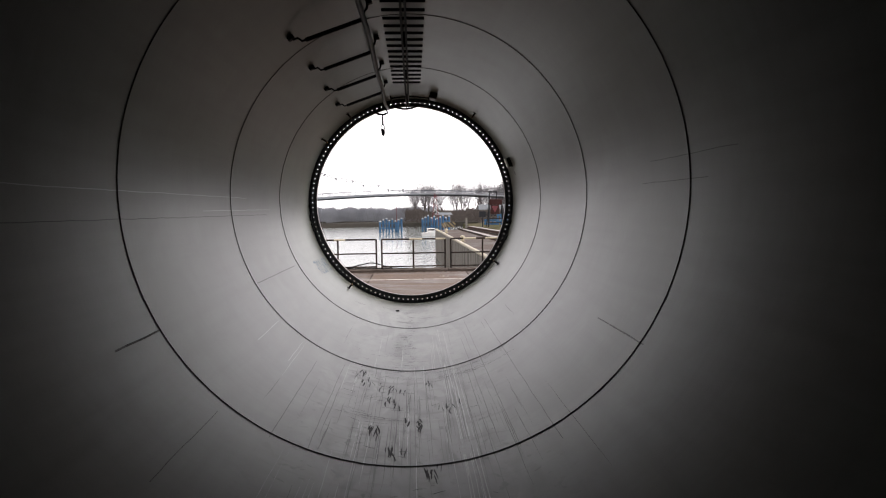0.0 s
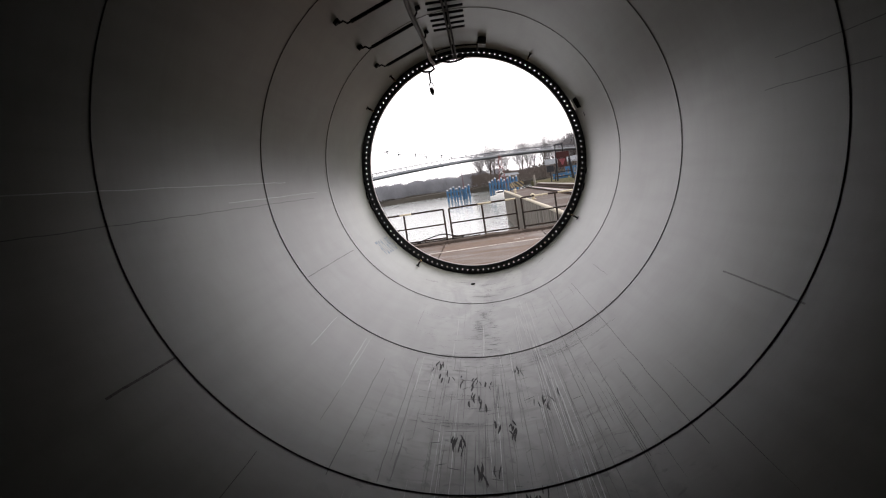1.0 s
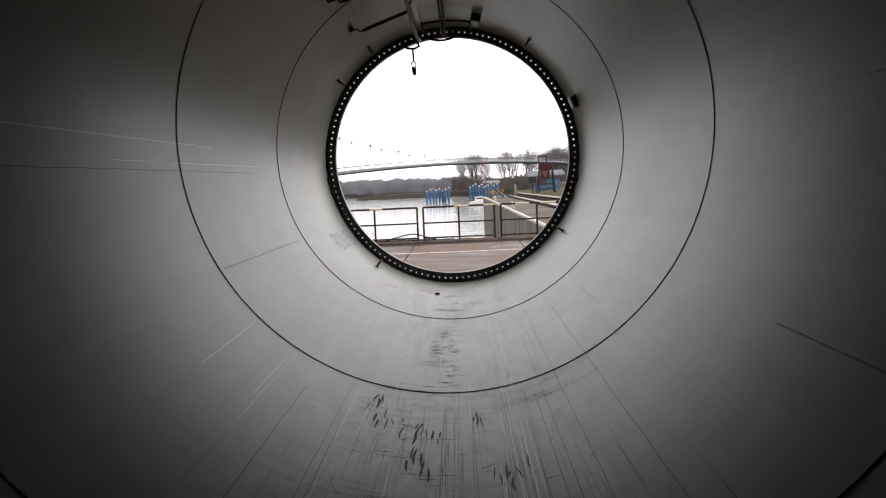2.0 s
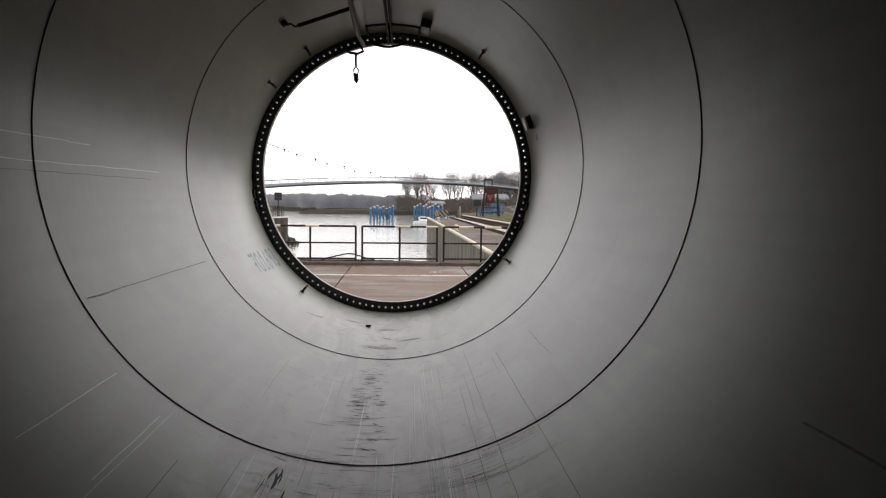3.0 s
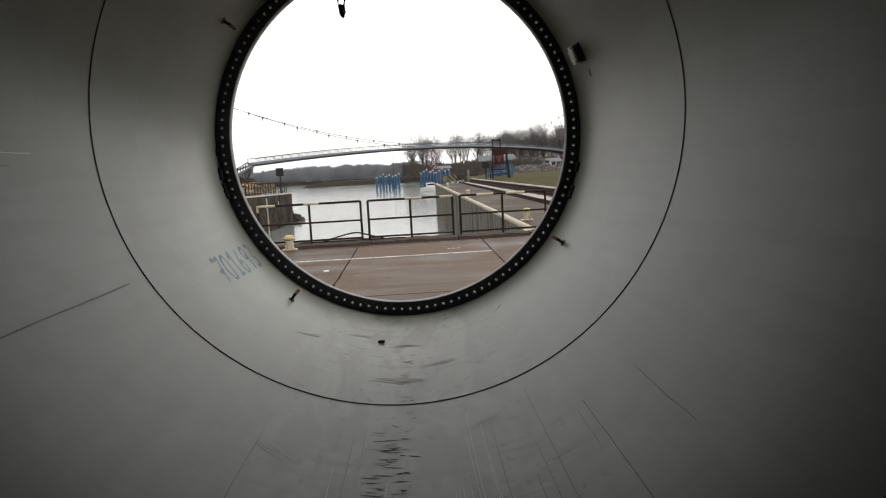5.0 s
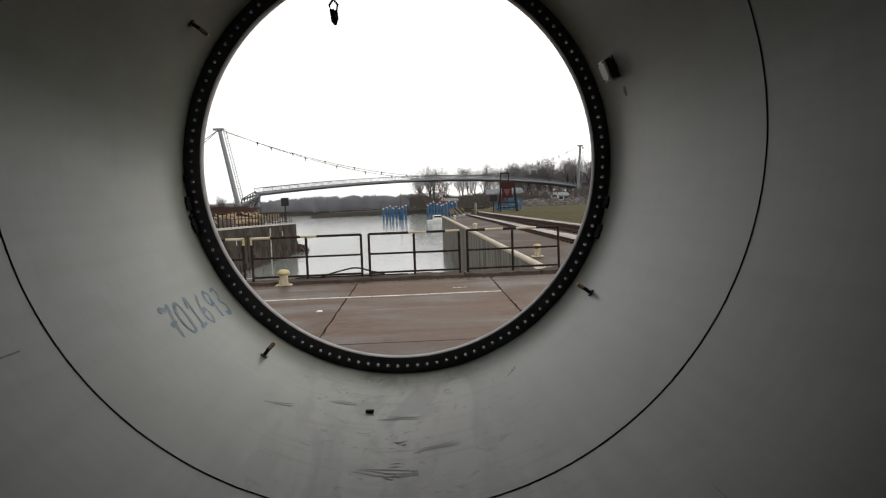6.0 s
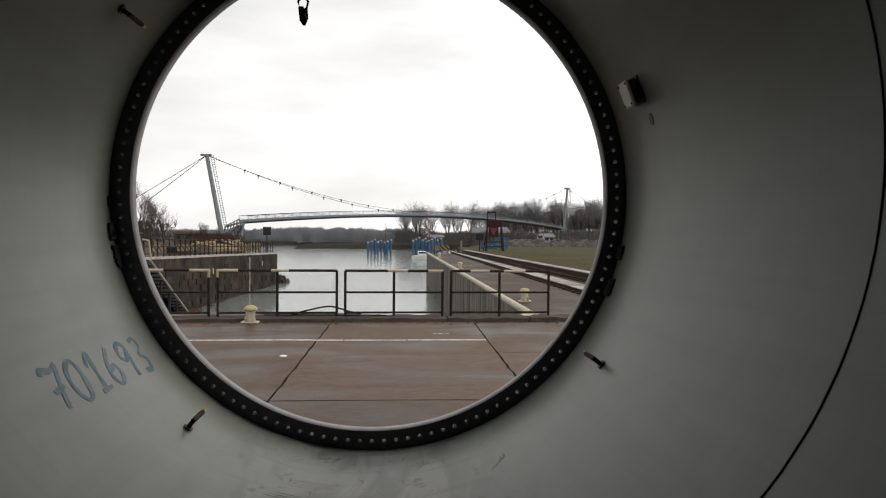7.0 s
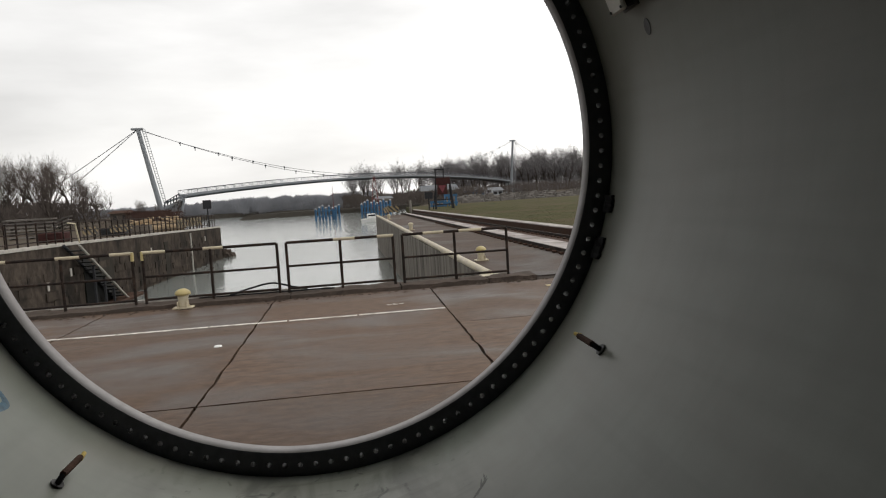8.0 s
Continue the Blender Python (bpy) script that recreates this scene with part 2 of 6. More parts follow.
M_BOX_WHITE = surface("off_white_plastic", (0.62, 0.61, 0.56), 0.45, vary=0.08, scale=12, stain=(0.4, 0.38, 0.33), stain_amount=0.3)
M_DARK_PLASTIC = surface("dark_plastic", (0.03, 0.03, 0.03), 0.5, vary=0.2)
M_YELLOW_STUD = surface("yellow_tipped_steel", (0.55, 0.40, 0.07), 0.5, vary=0.25, scale=20)
M_RUST = surface("rusty_steel", (0.062, 0.036, 0.026), 0.75, vary=0.4, scale=14, stain=(0.05, 0.035, 0.028), bump=0.4)

M_APRON = surface("damp_concrete_slab", (0.094, 0.060, 0.041), 0.62, vary=0.38, scale=9.0, stain=(0.032, 0.022, 0.017), stain_amount=0.85, stain_scale=0.6, stretch=(0.6, 1.3, 1),
                  bump=0.25, bump_scale=90, per_object=0.14, stain_rough=0.34, spec=0.12)
M_JOINT = surface("dark_joint_dirt", (0.045, 0.036, 0.03), 0.9, vary=0.4, scale=20, bump=0.6)
M_KERB = surface("dirty_concrete_edge", (0.075, 0.058, 0.048), 0.85, vary=0.35, scale=7, stain=(0.06, 0.05, 0.042), stain_amount=0.7, stain_scale=1.5, bump=0.7, bump_scale=40)
M_QUAYTOP = surface("brown_quay_concrete", (0.062, 0.041, 0.030), 0.7, vary=0.25, scale=2.0, stain=(0.035, 0.027, 0.023), stain_amount=0.95, stain_scale=0.35, bump=0.3, stain_rough=0.5, spec=0.12)
M_WALL = surface("streaked_concrete_wall", (0.22, 0.20, 0.175), 0.85, vary=0.22, scale=1.5, stain=(0.07, 0.062, 0.054), stain_amount=0.95, stain_scale=1.6, bump=0.4,
                 bump_scale=25, stretch=(1, 1.6, 0.12))
M_WALL_OLD = surface("old_stone_wall", (0.060, 0.048, 0.039), 0.9, vary=0.5, scale=3.2, stain=(0.018, 0.016, 0.014), stain_amount=0.95, stain_scale=1.0, bump=0.6, bump_scale=14,
                     stretch=(1, 1, 0.6))
M_PALE_EDGE = surface("pale_coping_concrete", (0.40, 0.375, 0.34), 0.8, vary=0.2, scale=4, bump=0.3)
M_PALE_STRIP = surface("worn_pale_strip", (0.36, 0.325, 0.31), 0.6, vary=0.3, scale=2.5, stain=(0.12, 0.10, 0.09), stain_amount=0.85, stain_scale=0.8, bump=0.3)
M_PAINT_LINE = surface("worn_white_paint", (0.66, 0.63, 0.58), 0.6, vary=0.2, scale=9, stain=(0.25, 0.21, 0.18), stain_amount=0.7, stain_scale=5)
M_YELLOW = surface("yellow_paint", (0.42, 0.34, 0.15), 0.5, vary=0.15, scale=10, stain=(0.3, 0.25, 0.14), stain_amount=0.5, stain_scale=4)
M_CREAM = surface("cream_paint", (0.46, 0.40, 0.28), 0.5, vary=0.12, scale=6, stain=(0.28, 0.23, 0.17), stain_amount=0.6, stain_scale=2.5)
M_RAIL_BLACK = surface("black_brown_paint", (0.022, 0.017, 0.015), 0.6, vary=0.3, scale=14, stain=(0.07, 0.045, 0.032), stain_amount=0.5, stain_scale=6)
M_BRIDGE = surface("grey_bridge_paint", (0.20, 0.215, 0.23), 0.5, vary=0.1, scale=0.6, stain=(0.2, 0.21, 0.22), stain_amount=0.4)
M_FASCIA = surface("pale_fascia", (0.19, 0.205, 0.22), 0.5, vary=0.08, scale=0.8)
M_BRIDGE_DARK = surface("bridge_underside", (0.07, 0.073, 0.082), 0.6, vary=0.1, scale=0.6)
M_BLUE = surface("blue_pile_paint", (0.018, 0.095, 0.20), 0.5, vary=0.25, scale=1.2, stain=(0.04, 0.09, 0.14), stain_amount=0.5)
M_RED = surface("red_paint", (0.15, 0.03, 0.03), 0.55, vary=0.2, scale=3)
M_SIGN_RED = surface("faded_sign_red", (0.17, 0.055, 0.062), 0.6, vary=0.25, scale=4)
M_DARK_RED = surface("dark_red_panel", (0.05, 0.022, 0.02), 0.6, vary=0.2, scale=3)
M_WHITE = surface("white_paint", (0.72, 0.72, 0.70), 0.45, vary=0.06, scale=2)
M_CARAVAN = surface("dull_white_caravan", (0.36, 0.37, 0.385), 0.45, vary=0.1, scale=2)
M_ROOF = surface("grey_roof", (0.16, 0.17, 0.18), 0.6, vary=0.12, scale=1)
M_HUT = surface("weathered_hut_wall", (0.16, 0.14, 0.12), 0.8, vary=0.2, scale=1)
M_TIMBER = surface("fresh_timber", (0.42, 0.32, 0.21), 0.7, vary=0.25, scale=5, per_object=0.2)
M_PLANK = surface("grey_plank", (0.17, 0.155, 0.14), 0.8, vary=0.25, scale=5, per_object=0.2)
M_BARK = surface("winter_bark", (0.07, 0.058, 0.05), 0.9, vary=0.3, scale=2, bump=0.4, bump_scale=15)
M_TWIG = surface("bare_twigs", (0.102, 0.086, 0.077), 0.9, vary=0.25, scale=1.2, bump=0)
# twigs of the far trees, with distance haze painted into a paler colour
M_TWIG_HAZE = surface("haze_tinted_twigs", (0.175, 0.165, 0.168), 0.9, vary=0.25, scale=0.6, bump=0)
M_TWIG_RED = surface("reddish_twigs", (0.075, 0.045, 0.037), 0.9, vary=0.3, scale=1.2, bump=0)
# pale bluish grey puts the haze over the far shore into the colour
M_WOODS_HAZE = surface("haze_tinted_woods", (0.27, 0.275, 0.295), 0.95, vary=0.25, scale=0.25, stain=(0.21, 0.21, 0.225), stain_amount=0.5, stain_scale=0.05, bump=0)
M_GRASS = surface("winter_grass", (0.052, 0.050, 0.017), 0.9, vary=0.35, scale=2.0, stain=(0.070, 0.052, 0.027), stain_amount=0.9, stain_scale=0.30, bump=0.6, bump_scale=30)
M_BLADE = surface("grass_blades", (0.052, 0.052, 0.017), 0.9, vary=0.4, scale=1.0, stain=(0.072, 0.054, 0.027), stain_amount=0.9, stain_scale=0.30, bump=0)
M_EARTH = surface("brown_earth", (0.075, 0.058, 0.045), 0.95, vary=0.3, scale=1.2, stain=(0.075, 0.07, 0.045), stain_amount=0.7, stain_scale=0.15, bump=0.6, bump_scale=12)
# earth of the far shores, and the painted shade of the wall's recesses
M_DARK_EARTH_SHADE = surface("dark_earth_and_recess_shade", (0.04, 0.036, 0.03), 0.95, vary=0.3, scale=0.8, bump=0.5, bump_scale=6)
M_ROCK = surface("riprap_rock", (0.11, 0.10, 0.09), 0.9, vary=0.3, scale=3, bump=0.5, bump_scale=20)


def water_material():
    m, n, l, bsdf = base_material("grey_green_water")
    bsdf.inputs["Base Color"].default_value = (0.19, 0.205, 0.195, 1)
    bsdf.inputs["Roughness"].default_value = 0.13
    bsdf.inputs["IOR"].default_value = 1.33
    tc = n.new("ShaderNodeTexCoord")
    mp = n.new("ShaderNodeMapping")
    mp.inputs["Scale"].default_value = (0.9, 0.5, 1)
    l.new(tc.outputs["Object"], mp.inputs["Vector"])
    t = n.new("ShaderNodeTexNoise")
    t.inputs["Scale"].default_value, t.inputs["Detail"].default_value = 1.1, 4
    l.new(mp.outputs[0], t.inputs["Vector"])
    bp = n.new("ShaderNodeBump")
    bp.inputs["Strength"].default_value, bp.inputs["Distance"].default_value = 0.34, 0.09
    l.new(t.outputs["Fac"], bp.inputs["Height"])
    l.new(bp.outputs["Normal"], bsdf.inputs["Normal"])
    return m


M_WATER = water_material()


def hazard_material():
    """Yellow and black diagonal bands."""
    m, n, l, bsdf = base_material("hazard_stripes")
    tc = n.new("ShaderNodeTexCoord")
    w = n.new("ShaderNodeTexWave")
    w.wave_type, w.bands_direction = "BANDS", "DIAGONAL"
    w.inputs["Scale"].default_value, w.inputs["Distortion"].default_value = 1.6, 0.1
    l.new(tc.outputs["Object"], w.inputs["Vector"])
    r = n.new("ShaderNodeMapRange")
    r.inputs["From Min"].default_value, r.inputs["From Max"].default_value = 0.47, 0.53
    l.new(w.outputs["Fac"], r.inputs["Value"])
    k = n.new("ShaderNodeMix")
    k.data_type = "RGBA"
    k.inputs["A"].default_value, k.inputs["B"].default_value = (0.03, 0.028, 0.025, 1), (0.20, 0.15, 0.075, 1)
    l.new(r.outputs["Result"], k.inputs["Factor"])
    l.new(k.outputs["Result"], bsdf.inputs["Base Color"])
    bsdf.inputs["Roughness"].default_value = 0.6
    return m


M_HAZARD = hazard_material()


# ---------------------------------------------------------------- the setting: water, quays, banks
def sheet(bm, pts, z):
    """A flat polygon; z is a number or a list of heights."""
    zs = z if isinstance(z, (list, tuple)) else [z] * len(pts)
    f = bm.faces.new([bm.verts.new((x, y, h)) for (x, y), h in zip(pts, zs)])
    if f.normal.z < 0:
        f.normal_flip()
    return f


def block(bm, pts, z0, ztops):
    """A prism over a plan polygon with a height at each corner."""
    lows = z0 if isinstance(z0, (list, tuple)) else [z0] * len(pts)
    lo = [bm.verts.new((x, y, z)) for (x, y), z in zip(pts, lows)]
    hi = [bm.verts.new((x, y, z)) for (x, y), z in zip(pts, ztops)]
    n = len(pts)
    bm.faces.new(hi)
    bm.faces.new(lo[::-1])
    for i in range(n):
        j = (i + 1) % n
        bm.faces.new((lo[i], lo[j], hi[j], hi[i]))
    bmesh.ops.recalc_face_normals(bm, faces=bm.faces)


bm = bmesh.new()
sheet(bm, [(-1500, 9.0), (1500, 9.0), (1500, 2600), (-1500, 2600)], WATER_Z)
structure("water", bm, M_WATER, "calm grey-green canal water with faint ripples", "water")

# the apron in front of the tube, under the slabs
bm = bmesh.new()
block(bm, [(-300, -300), (300, -300), (300, 9.35), (-300, 9.35)], -6, [-0.035] * 4)
structure("ground", bm, M_JOINT, "dark dirt bed beneath the concrete quay slabs", "ground")

# right quay: wall face along the water, level top running away from the camera
def quay_x(y):
    return 3.05 - (y - 9.4) * 0.0172


bm = bmesh.new()
block(bm, [(quay_x(9.36), 9.36), (60, 9.36), (60, 53.2), (quay_x(53.2), 53.2)], -6, [-0.012] * 4)
structure("quay_right", bm, M_QUAYTOP, "brown damp concrete quay top beside the water", "quay")
bm = bmesh.new()
for i in range(12):
    y0 = 9.6 + i * 3.63
    y1 = y0 + 3.59
    block(bm, [(quay_x(y0) - 0.16, y0), (quay_x(y0), y0), (quay_x(y1), y1), (quay_x(y1) - 0.16, y1)], -5.5, [-0.02] * 4)
structure("wall_quay_right", bm, M_WALL, "pale concrete lock wall with dark rain streaks", "wall")

# land behind the right quay out to the trees
bm = bmesh.new()
nx, ny = 26, 34
grid = []
for j in range(ny + 1):
    y = 53.1 + (j / ny) ** 1.6 * 520
    row = []
    for i in range(nx + 1):
        x = 4.6 + (y - 53.1) * 0.085 + (i / nx) ** 1.5 * 420
        z = -0.06 + 0.35 * noise.noise((x * 0.05, y * 0.05, 0)) - 0.5 * (y > 90)
        if i == 0:
            z = -3.2
        elif i == 1:
            z -= 1.0
        row.append(bm.verts.new((x, y, z)))
    grid.append(row)
for a, b in zip(grid, grid[1:]):
    for i in range(nx):
        bm.faces.new((a[i], a[i + 1], b[i + 1], b[i]))
structure("bank_right", bm, M_EARTH, "brown winter earth bank beyond the quay", "bank")

# lawn beside the tracks
bm = bmesh.new()
block(bm, [(8.4, 9.4), (60, 9.4), (60, 75), (6.4, 75), (6.3, 56)], -0.5, [0.06, 0.5, 0.4, 0.1, 0.06])
structure("grass_verge", bm, M_GRASS, "dull winter grass verge beside the crane track", "grass")

# left quay: the wall that rises slightly towards the apron
LEFT_TOP = [(9.36, 0.66), (22.0, 0.6), (27.0, 0.53), (33.4, 0.39), (40.1, 0.27), (46.0, 0.13), (52.6, 0.0)]


def left_x(y):
    return -10.4 - (51.4 - y) * 0.055


bm = bmesh.new()
for (y0, z0), (y1, z1) in zip(LEFT_TOP, LEFT_TOP[1:]):
    block(bm, [(-120, y0), (left_x(y0) - 0.5, y0), (left_x(y1) - 0.5, y1), (-120, y1)], -6, [z0 - 0.05, z0 - 0.05, z1 - 0.05, z1 - 0.05])
structure("quay_left", bm, M_EARTH, "brown earth and gravel yard on the far quay", "quay")
bm = bmesh.new()
for (y0, z0), (y1, z1) in zip(LEFT_TOP, LEFT_TOP[1:]):
    block(bm, [(left_x(y0) - 0.55, y0), (left_x(y0), y0), (left_x(y1), y1), (left_x(y1) - 0.55, y1)], -6, [z0 - 0.112, z0 - 0.112, z1 - 0.112, z1 - 0.112])
block(bm, [(-60, 52.6), (left_x(52.6), 52.6), (left_x(52.6) - 0.2, 53.2), (-60, 53.2)], -6, [-0.1] * 4)
structure("wall_quay_left", bm, M_WALL_OLD, "dark weathered stone lock wall with stains", "wall")
bm = bmesh.new()
for (y0, z0), (y1, z1) in zip(LEFT_TOP, LEFT_TOP[1:]):
    block(bm, [(left_x(y0) - 0.6, y0), (left_x(y0) + 0.04, y0), (left_x(y1) + 0.04, y1), (left_x(y1) - 0.6, y1)], [z0 - 0.11, z0 - 0.11, z1 - 0.11, z1 - 0.11], [z0, z0, z1, z1])
structure("coping_left", bm, M_PALE_EDGE, "pale concrete coping on the far quay wall", "coping")
# painted recess shade, steps of stone courses, a white gauge board on the left wall
bm = bmesh.new()
for k in range(9):
    z = -0.55 - k * 0.38
    for y in np.arange(12 + (k % 2) * 0.6, 52, 1.25):
        if random.random() < 0.3:
            continue
        h = random.uniform(0.3, 0.36)
        w = random.uniform(0.9, 1.2)
        vs = box(bm, -0.004, random.uniform(0.012, 0.06), y, y + w, z - h, z)
        for v in vs:
            v.co.x += left_x(v.co.y)
part("wall_stone", bm, M_WALL_OLD, bpy.data.objects["wall_quay_left"])["kind"] = "stuff"
bm = bmesh.new()
box(bm, left_x(44.2) + 0.03, left_x(44.2) + 0.09, 44.1, 44.3, -2.6, -0.1)
gauge = part("gauge_board", bm, M_PALE_EDGE)
tagged(gauge, "narrow pale gauge board fixed to the old wall", "gauge")
for y, z in ((24.6, -0.9), (26.6, -0.55), (36.4, -0.45), (47.6, -0.5)):
    bm = bmesh.new()
    vs = box(bm, 0.045, 0.085, y, y + 0.14, z - 0.34, z, bevel=0.01)
    for v in bm.verts:
        v.co.x += left_x(v.co.y)
    tagged(part("mooring_plate", bm, M_PALE_EDGE), "small pale plate set into the old wall", "plate", "wall plates")
# recesses are not cut in: dark slabs on the face give their shade
bm = bmesh.new()
for y, w in ((29.6, 1.5), (38.8, 0.7)):
    vs = box(bm, 0.004, 0.05, y, y + w, -2.7, -0.3)
    for v in vs:
        v.co.x += left_x(v.co.y)
part("dark_recess", bm, M_DARK_EARTH_SHADE, bpy.data.objects["wall_quay_left"], "dark slab painted as the shade of a recess")

rq = random.Random(77)
verts, faces = [], []
for _ in range(90):
    f = rq.random()
    x, y = -11.3 + 1.5 * f + rq.uniform(-0.3, 0.3), 53.6 + rq.uniform(-0.2, 1.6)
    c, s_ = Vector((x, y, -2.9 + 1.5 * (1 - f) * rq.uniform(0.4, 1.0))), rq.uniform(0.15, 0.4)
    b0 = len(verts)
    for q in ((-1, -1, -0.6), (1, -1, -0.6), (1, 1, -0.6), (-1, 1, -0.6), (-0.6, -0.5, 0.6), (0.55, -0.6, 0.5), (0.6, 0.6, 0.65), (-0.5, 0.55, 0.45)):
        verts.append(c + Vector([a * s_ * rq.uniform(0.6, 1.1) for a in q]))
    for q in ((0, 1, 5, 4), (1, 2, 6, 5), (2, 3, 7, 6), (3, 0, 4, 7), (4, 5, 6, 7)):
        faces.append([b0 + i for i in q])
me = bpy.data.meshes.new("rubble")
me.from_pydata([tuple(v) for v in verts], [], faces)
me.materials.append(M_WALL_OLD)
tagged(new("rubble", me), "dark rubble stones at the old wall's end", "rocks", kind="stuff")

# far land: left bank, far shore and a low spit
def bank(name, edge, depth, top, material, label, category="bank"):
    bm = bmesh.new()
    rows = []
    for k, (off, z) in enumerate(((0, -3.4), (3, top * 0.6 - 0.6), (8, top), (depth * 0.4, top + 0.6), (depth, top + 1.0))):
        rows.append([bm.verts.new((x + random.uniform(-0.8, 0.8), y + off * 1.0, z + random.uniform(-0.15, 0.15))) for x, y in edge])
    for a, b in zip(rows, rows[1:]):
        for i in range(len(edge) - 1):
            bm.faces.new((a[i], a[i + 1], b[i + 1], b[i]))
    return structure(name, bm, material, label, category)


bank("bank_far", [(x, 205 - 40 * max(0, min(1, (x + 30) / 60))) for x in range(-700, 341, 8)], 2200, -1.5, M_DARK_EARTH_SHADE, "far wooded river bank of brown earth")
bm = bmesh.new()
pts = [(-220, 53.25), (-14.5, 53.25), (-24, 75), (-41, 150), (-60, 172), (-220, 190)]
lo = [bm.verts.new((x + 2.5, y, -3.2)) for x, y in pts]
hi = [bm.verts.new((x, y, -0.12)) for x, y in pts]
bm.faces.new(hi)
for i in range(len(pts)):
    j = (i + 1) % len(pts)
    bm.faces.new((lo[i], lo[j], hi[j], hi[i]))
bmesh.ops.recalc_face_normals(bm, faces=bm.faces)
structure("bank_left", bm, M_EARTH, "brown bank beside the footbridge foot", "bank")
bm = bmesh.new()
pts = [(-28.5, 168), (-18, 171), (6, 174), (30, 170), (30, 200), (-10, 200), (-26, 176)]
lo = [bm.verts.new((x, y, -3.0)) for x, y in pts]
hi = [bm.verts.new((x * 0.93 + 0.6, 184 + (y - 184) * 0.75, -1.5)) for x, y in pts]
bm.faces.new(hi)
for i in range(len(pts)):
    j = (i + 1) % len(pts)
    bm.faces.new((lo[i], lo[j], hi[j], hi[i]))
structure("spit", bm, M_DARK_EARTH_SHADE, "low dark spit of stones in the water", "bank")

# kerb along the apron's edge, under the railing
FENCE_K = 0.0375


def fence_y(x):
    return 9.1 + x * FENCE_K


bm = bmesh.new()
x = -16.0
while x < 3.6:
    w = random.uniform(1.6, 2.4)
    x1 = min(x + w, 3.75)
    vs = box(bm, x + 0.01, x1, -0.36, 0.24, -0.4, 0.075, jitter=0.012)
    for v in vs:
        v.co.y += fence_y(v.co.x)
    x = x1
bmesh.ops.subdivide_edges(bm, edges=[e for e in bm.edges if abs(e.verts[0].co.x - e.verts[1].co.x) > 0.5], cuts=9, use_grid_fill=True)
for v in bm.verts:
    if v.co.z > -0.2:
        v.co += Vector((0, random.uniform(-0.022, 0.022), random.uniform(-0.020, 0.006)))
structure("kerb", bm, M_KERB, "crumbling dirty concrete edge beam under the railing", "kerb")

bm = bmesh.new()
x = -9.0
while x < -0.95:
    x1 = x + random.uniform(0.7, 1.3)
    vs = box(bm, x, x1 - 0.01, 0.262, 0.36, -0.3, 0.105, jitter=0.003)
    for v in vs:
        v.co.y += fence_y(v.co.x)
    x = x1
structure("edge_strip", bm, M_PALE_EDGE, "pale strip along the outer face of the edge beam", "trim")

# white line and paint marks on the slabs
bm = bmesh.new()
x = -5.2
while x < 1.59:
    w = random.uniform(0.5, 1.1)
    x1 = min(x + w, 1.6)
    yy = 6.36 + 0.010 * math.sin(x * 2.2)
    box(bm, x, x1 - random.choice((0, 0, 0.03)), yy, yy + 0.075, 0.0, 0.007)
    x = x1
structure("road_line", bm, M_PAINT_LINE, "worn white painted line across the slabs", "road marking")
bm = bmesh.new()
box(bm, 3.62, 4.3, 7.78, 7.92, 0.0, 0.007)
structure("yellow_line", bm, M_YELLOW, "short yellow painted line on the quay", "road marking")
bm = bmesh.new()
for k in range(3):
    box(bm, 0.75 + k * 0.1, 0.82 + k * 0.1, 7.1 + 0.01 * k, 7.16, 0.0, 0.007, jitter=0.006)
structure("paint_mark", bm, M_PAINT_LINE, "small faded white paint mark on a slab", "road marking")

# crane track on the right quay: rail, pale strip, second rail and raised edge wall
def strip(bm, x0, k0, x1, k1, yref, y0, y1, z0, z1, step=3.0):
    y = y0
    while y < y1:
        yb = min(y + step, y1)
        block(bm, [(x0 + (y - yref) * k0, y), (x1 + (y - yref) * k1, y), (x1 + (yb - yref) * k1, yb - 0.02), (x0 + (yb - yref) * k0, yb - 0.02)], z0, [z1] * 4)
        y = yb


bm = bmesh.new()
strip(bm, 5.72, -0.031, 6.62, -0.042, 14.8, 9.4, 54, -0.2, 0.035, 2.6)
structure("track_strip", bm, M_PALE_STRIP, "worn pale concrete strip along the crane track", "track")
bm = bmesh.new()
strip(bm, 7.62, -0.058, 8.05, -0.060, 18.8, 9.4, 56, -0.3, 0.22, 4.0)
structure("track_wall", bm, M_RUST, "low raised rusty edge beam along the grass", "kerb")
bm = bmesh.new()
strip(bm, 7.60, -0.058, 8.07, -0.060, 18.8, 9.4, 56, 0.222, 0.26, 4.0)
structure("track_cap", bm, M_PALE_STRIP, "worn pale cap on the raised edge beam", "kerb")
bm = bmesh.new()
strip(bm, 6.7, -0.042, 7.6, -0.058, 15.8, 9.4, 55, -0.2, 0.004, 5.0)
structure("track_bed", bm, M_RUST, "rusty brown crane track bed", "track")


def crane_rail(x0, k, yref):
    root = thing("crane_rail", (0, 0, 0), "rusty steel crane rail with clips", "rail", "crane rails")
    b = bmesh.new()
    strip(b, x0 - 0.07, k, x0 + 0.07, k, yref, 9.4, 54, 0.0, 0.025, 9)
    part("rail_foot", b, M_RUST, root)
    b = bmesh.new()
    strip(b, x0 - 0.03, k, x0 + 0.03, k, yref, 9.4, 54, 0.025, 0.12, 9)
    part("rail_head", b, M_RAIL_BLACK, root, "dark worn rail head")
    for y in np.arange(9.6, 34, 0.55):
        b = bmesh.new()
        xx = x0 + (y - yref) * k
        box(b, xx - 0.16, xx - 0.05, y, y + 0.13, -0.01, 0.05, bevel=0.01)
        part("clip", b, M_RUST, root)


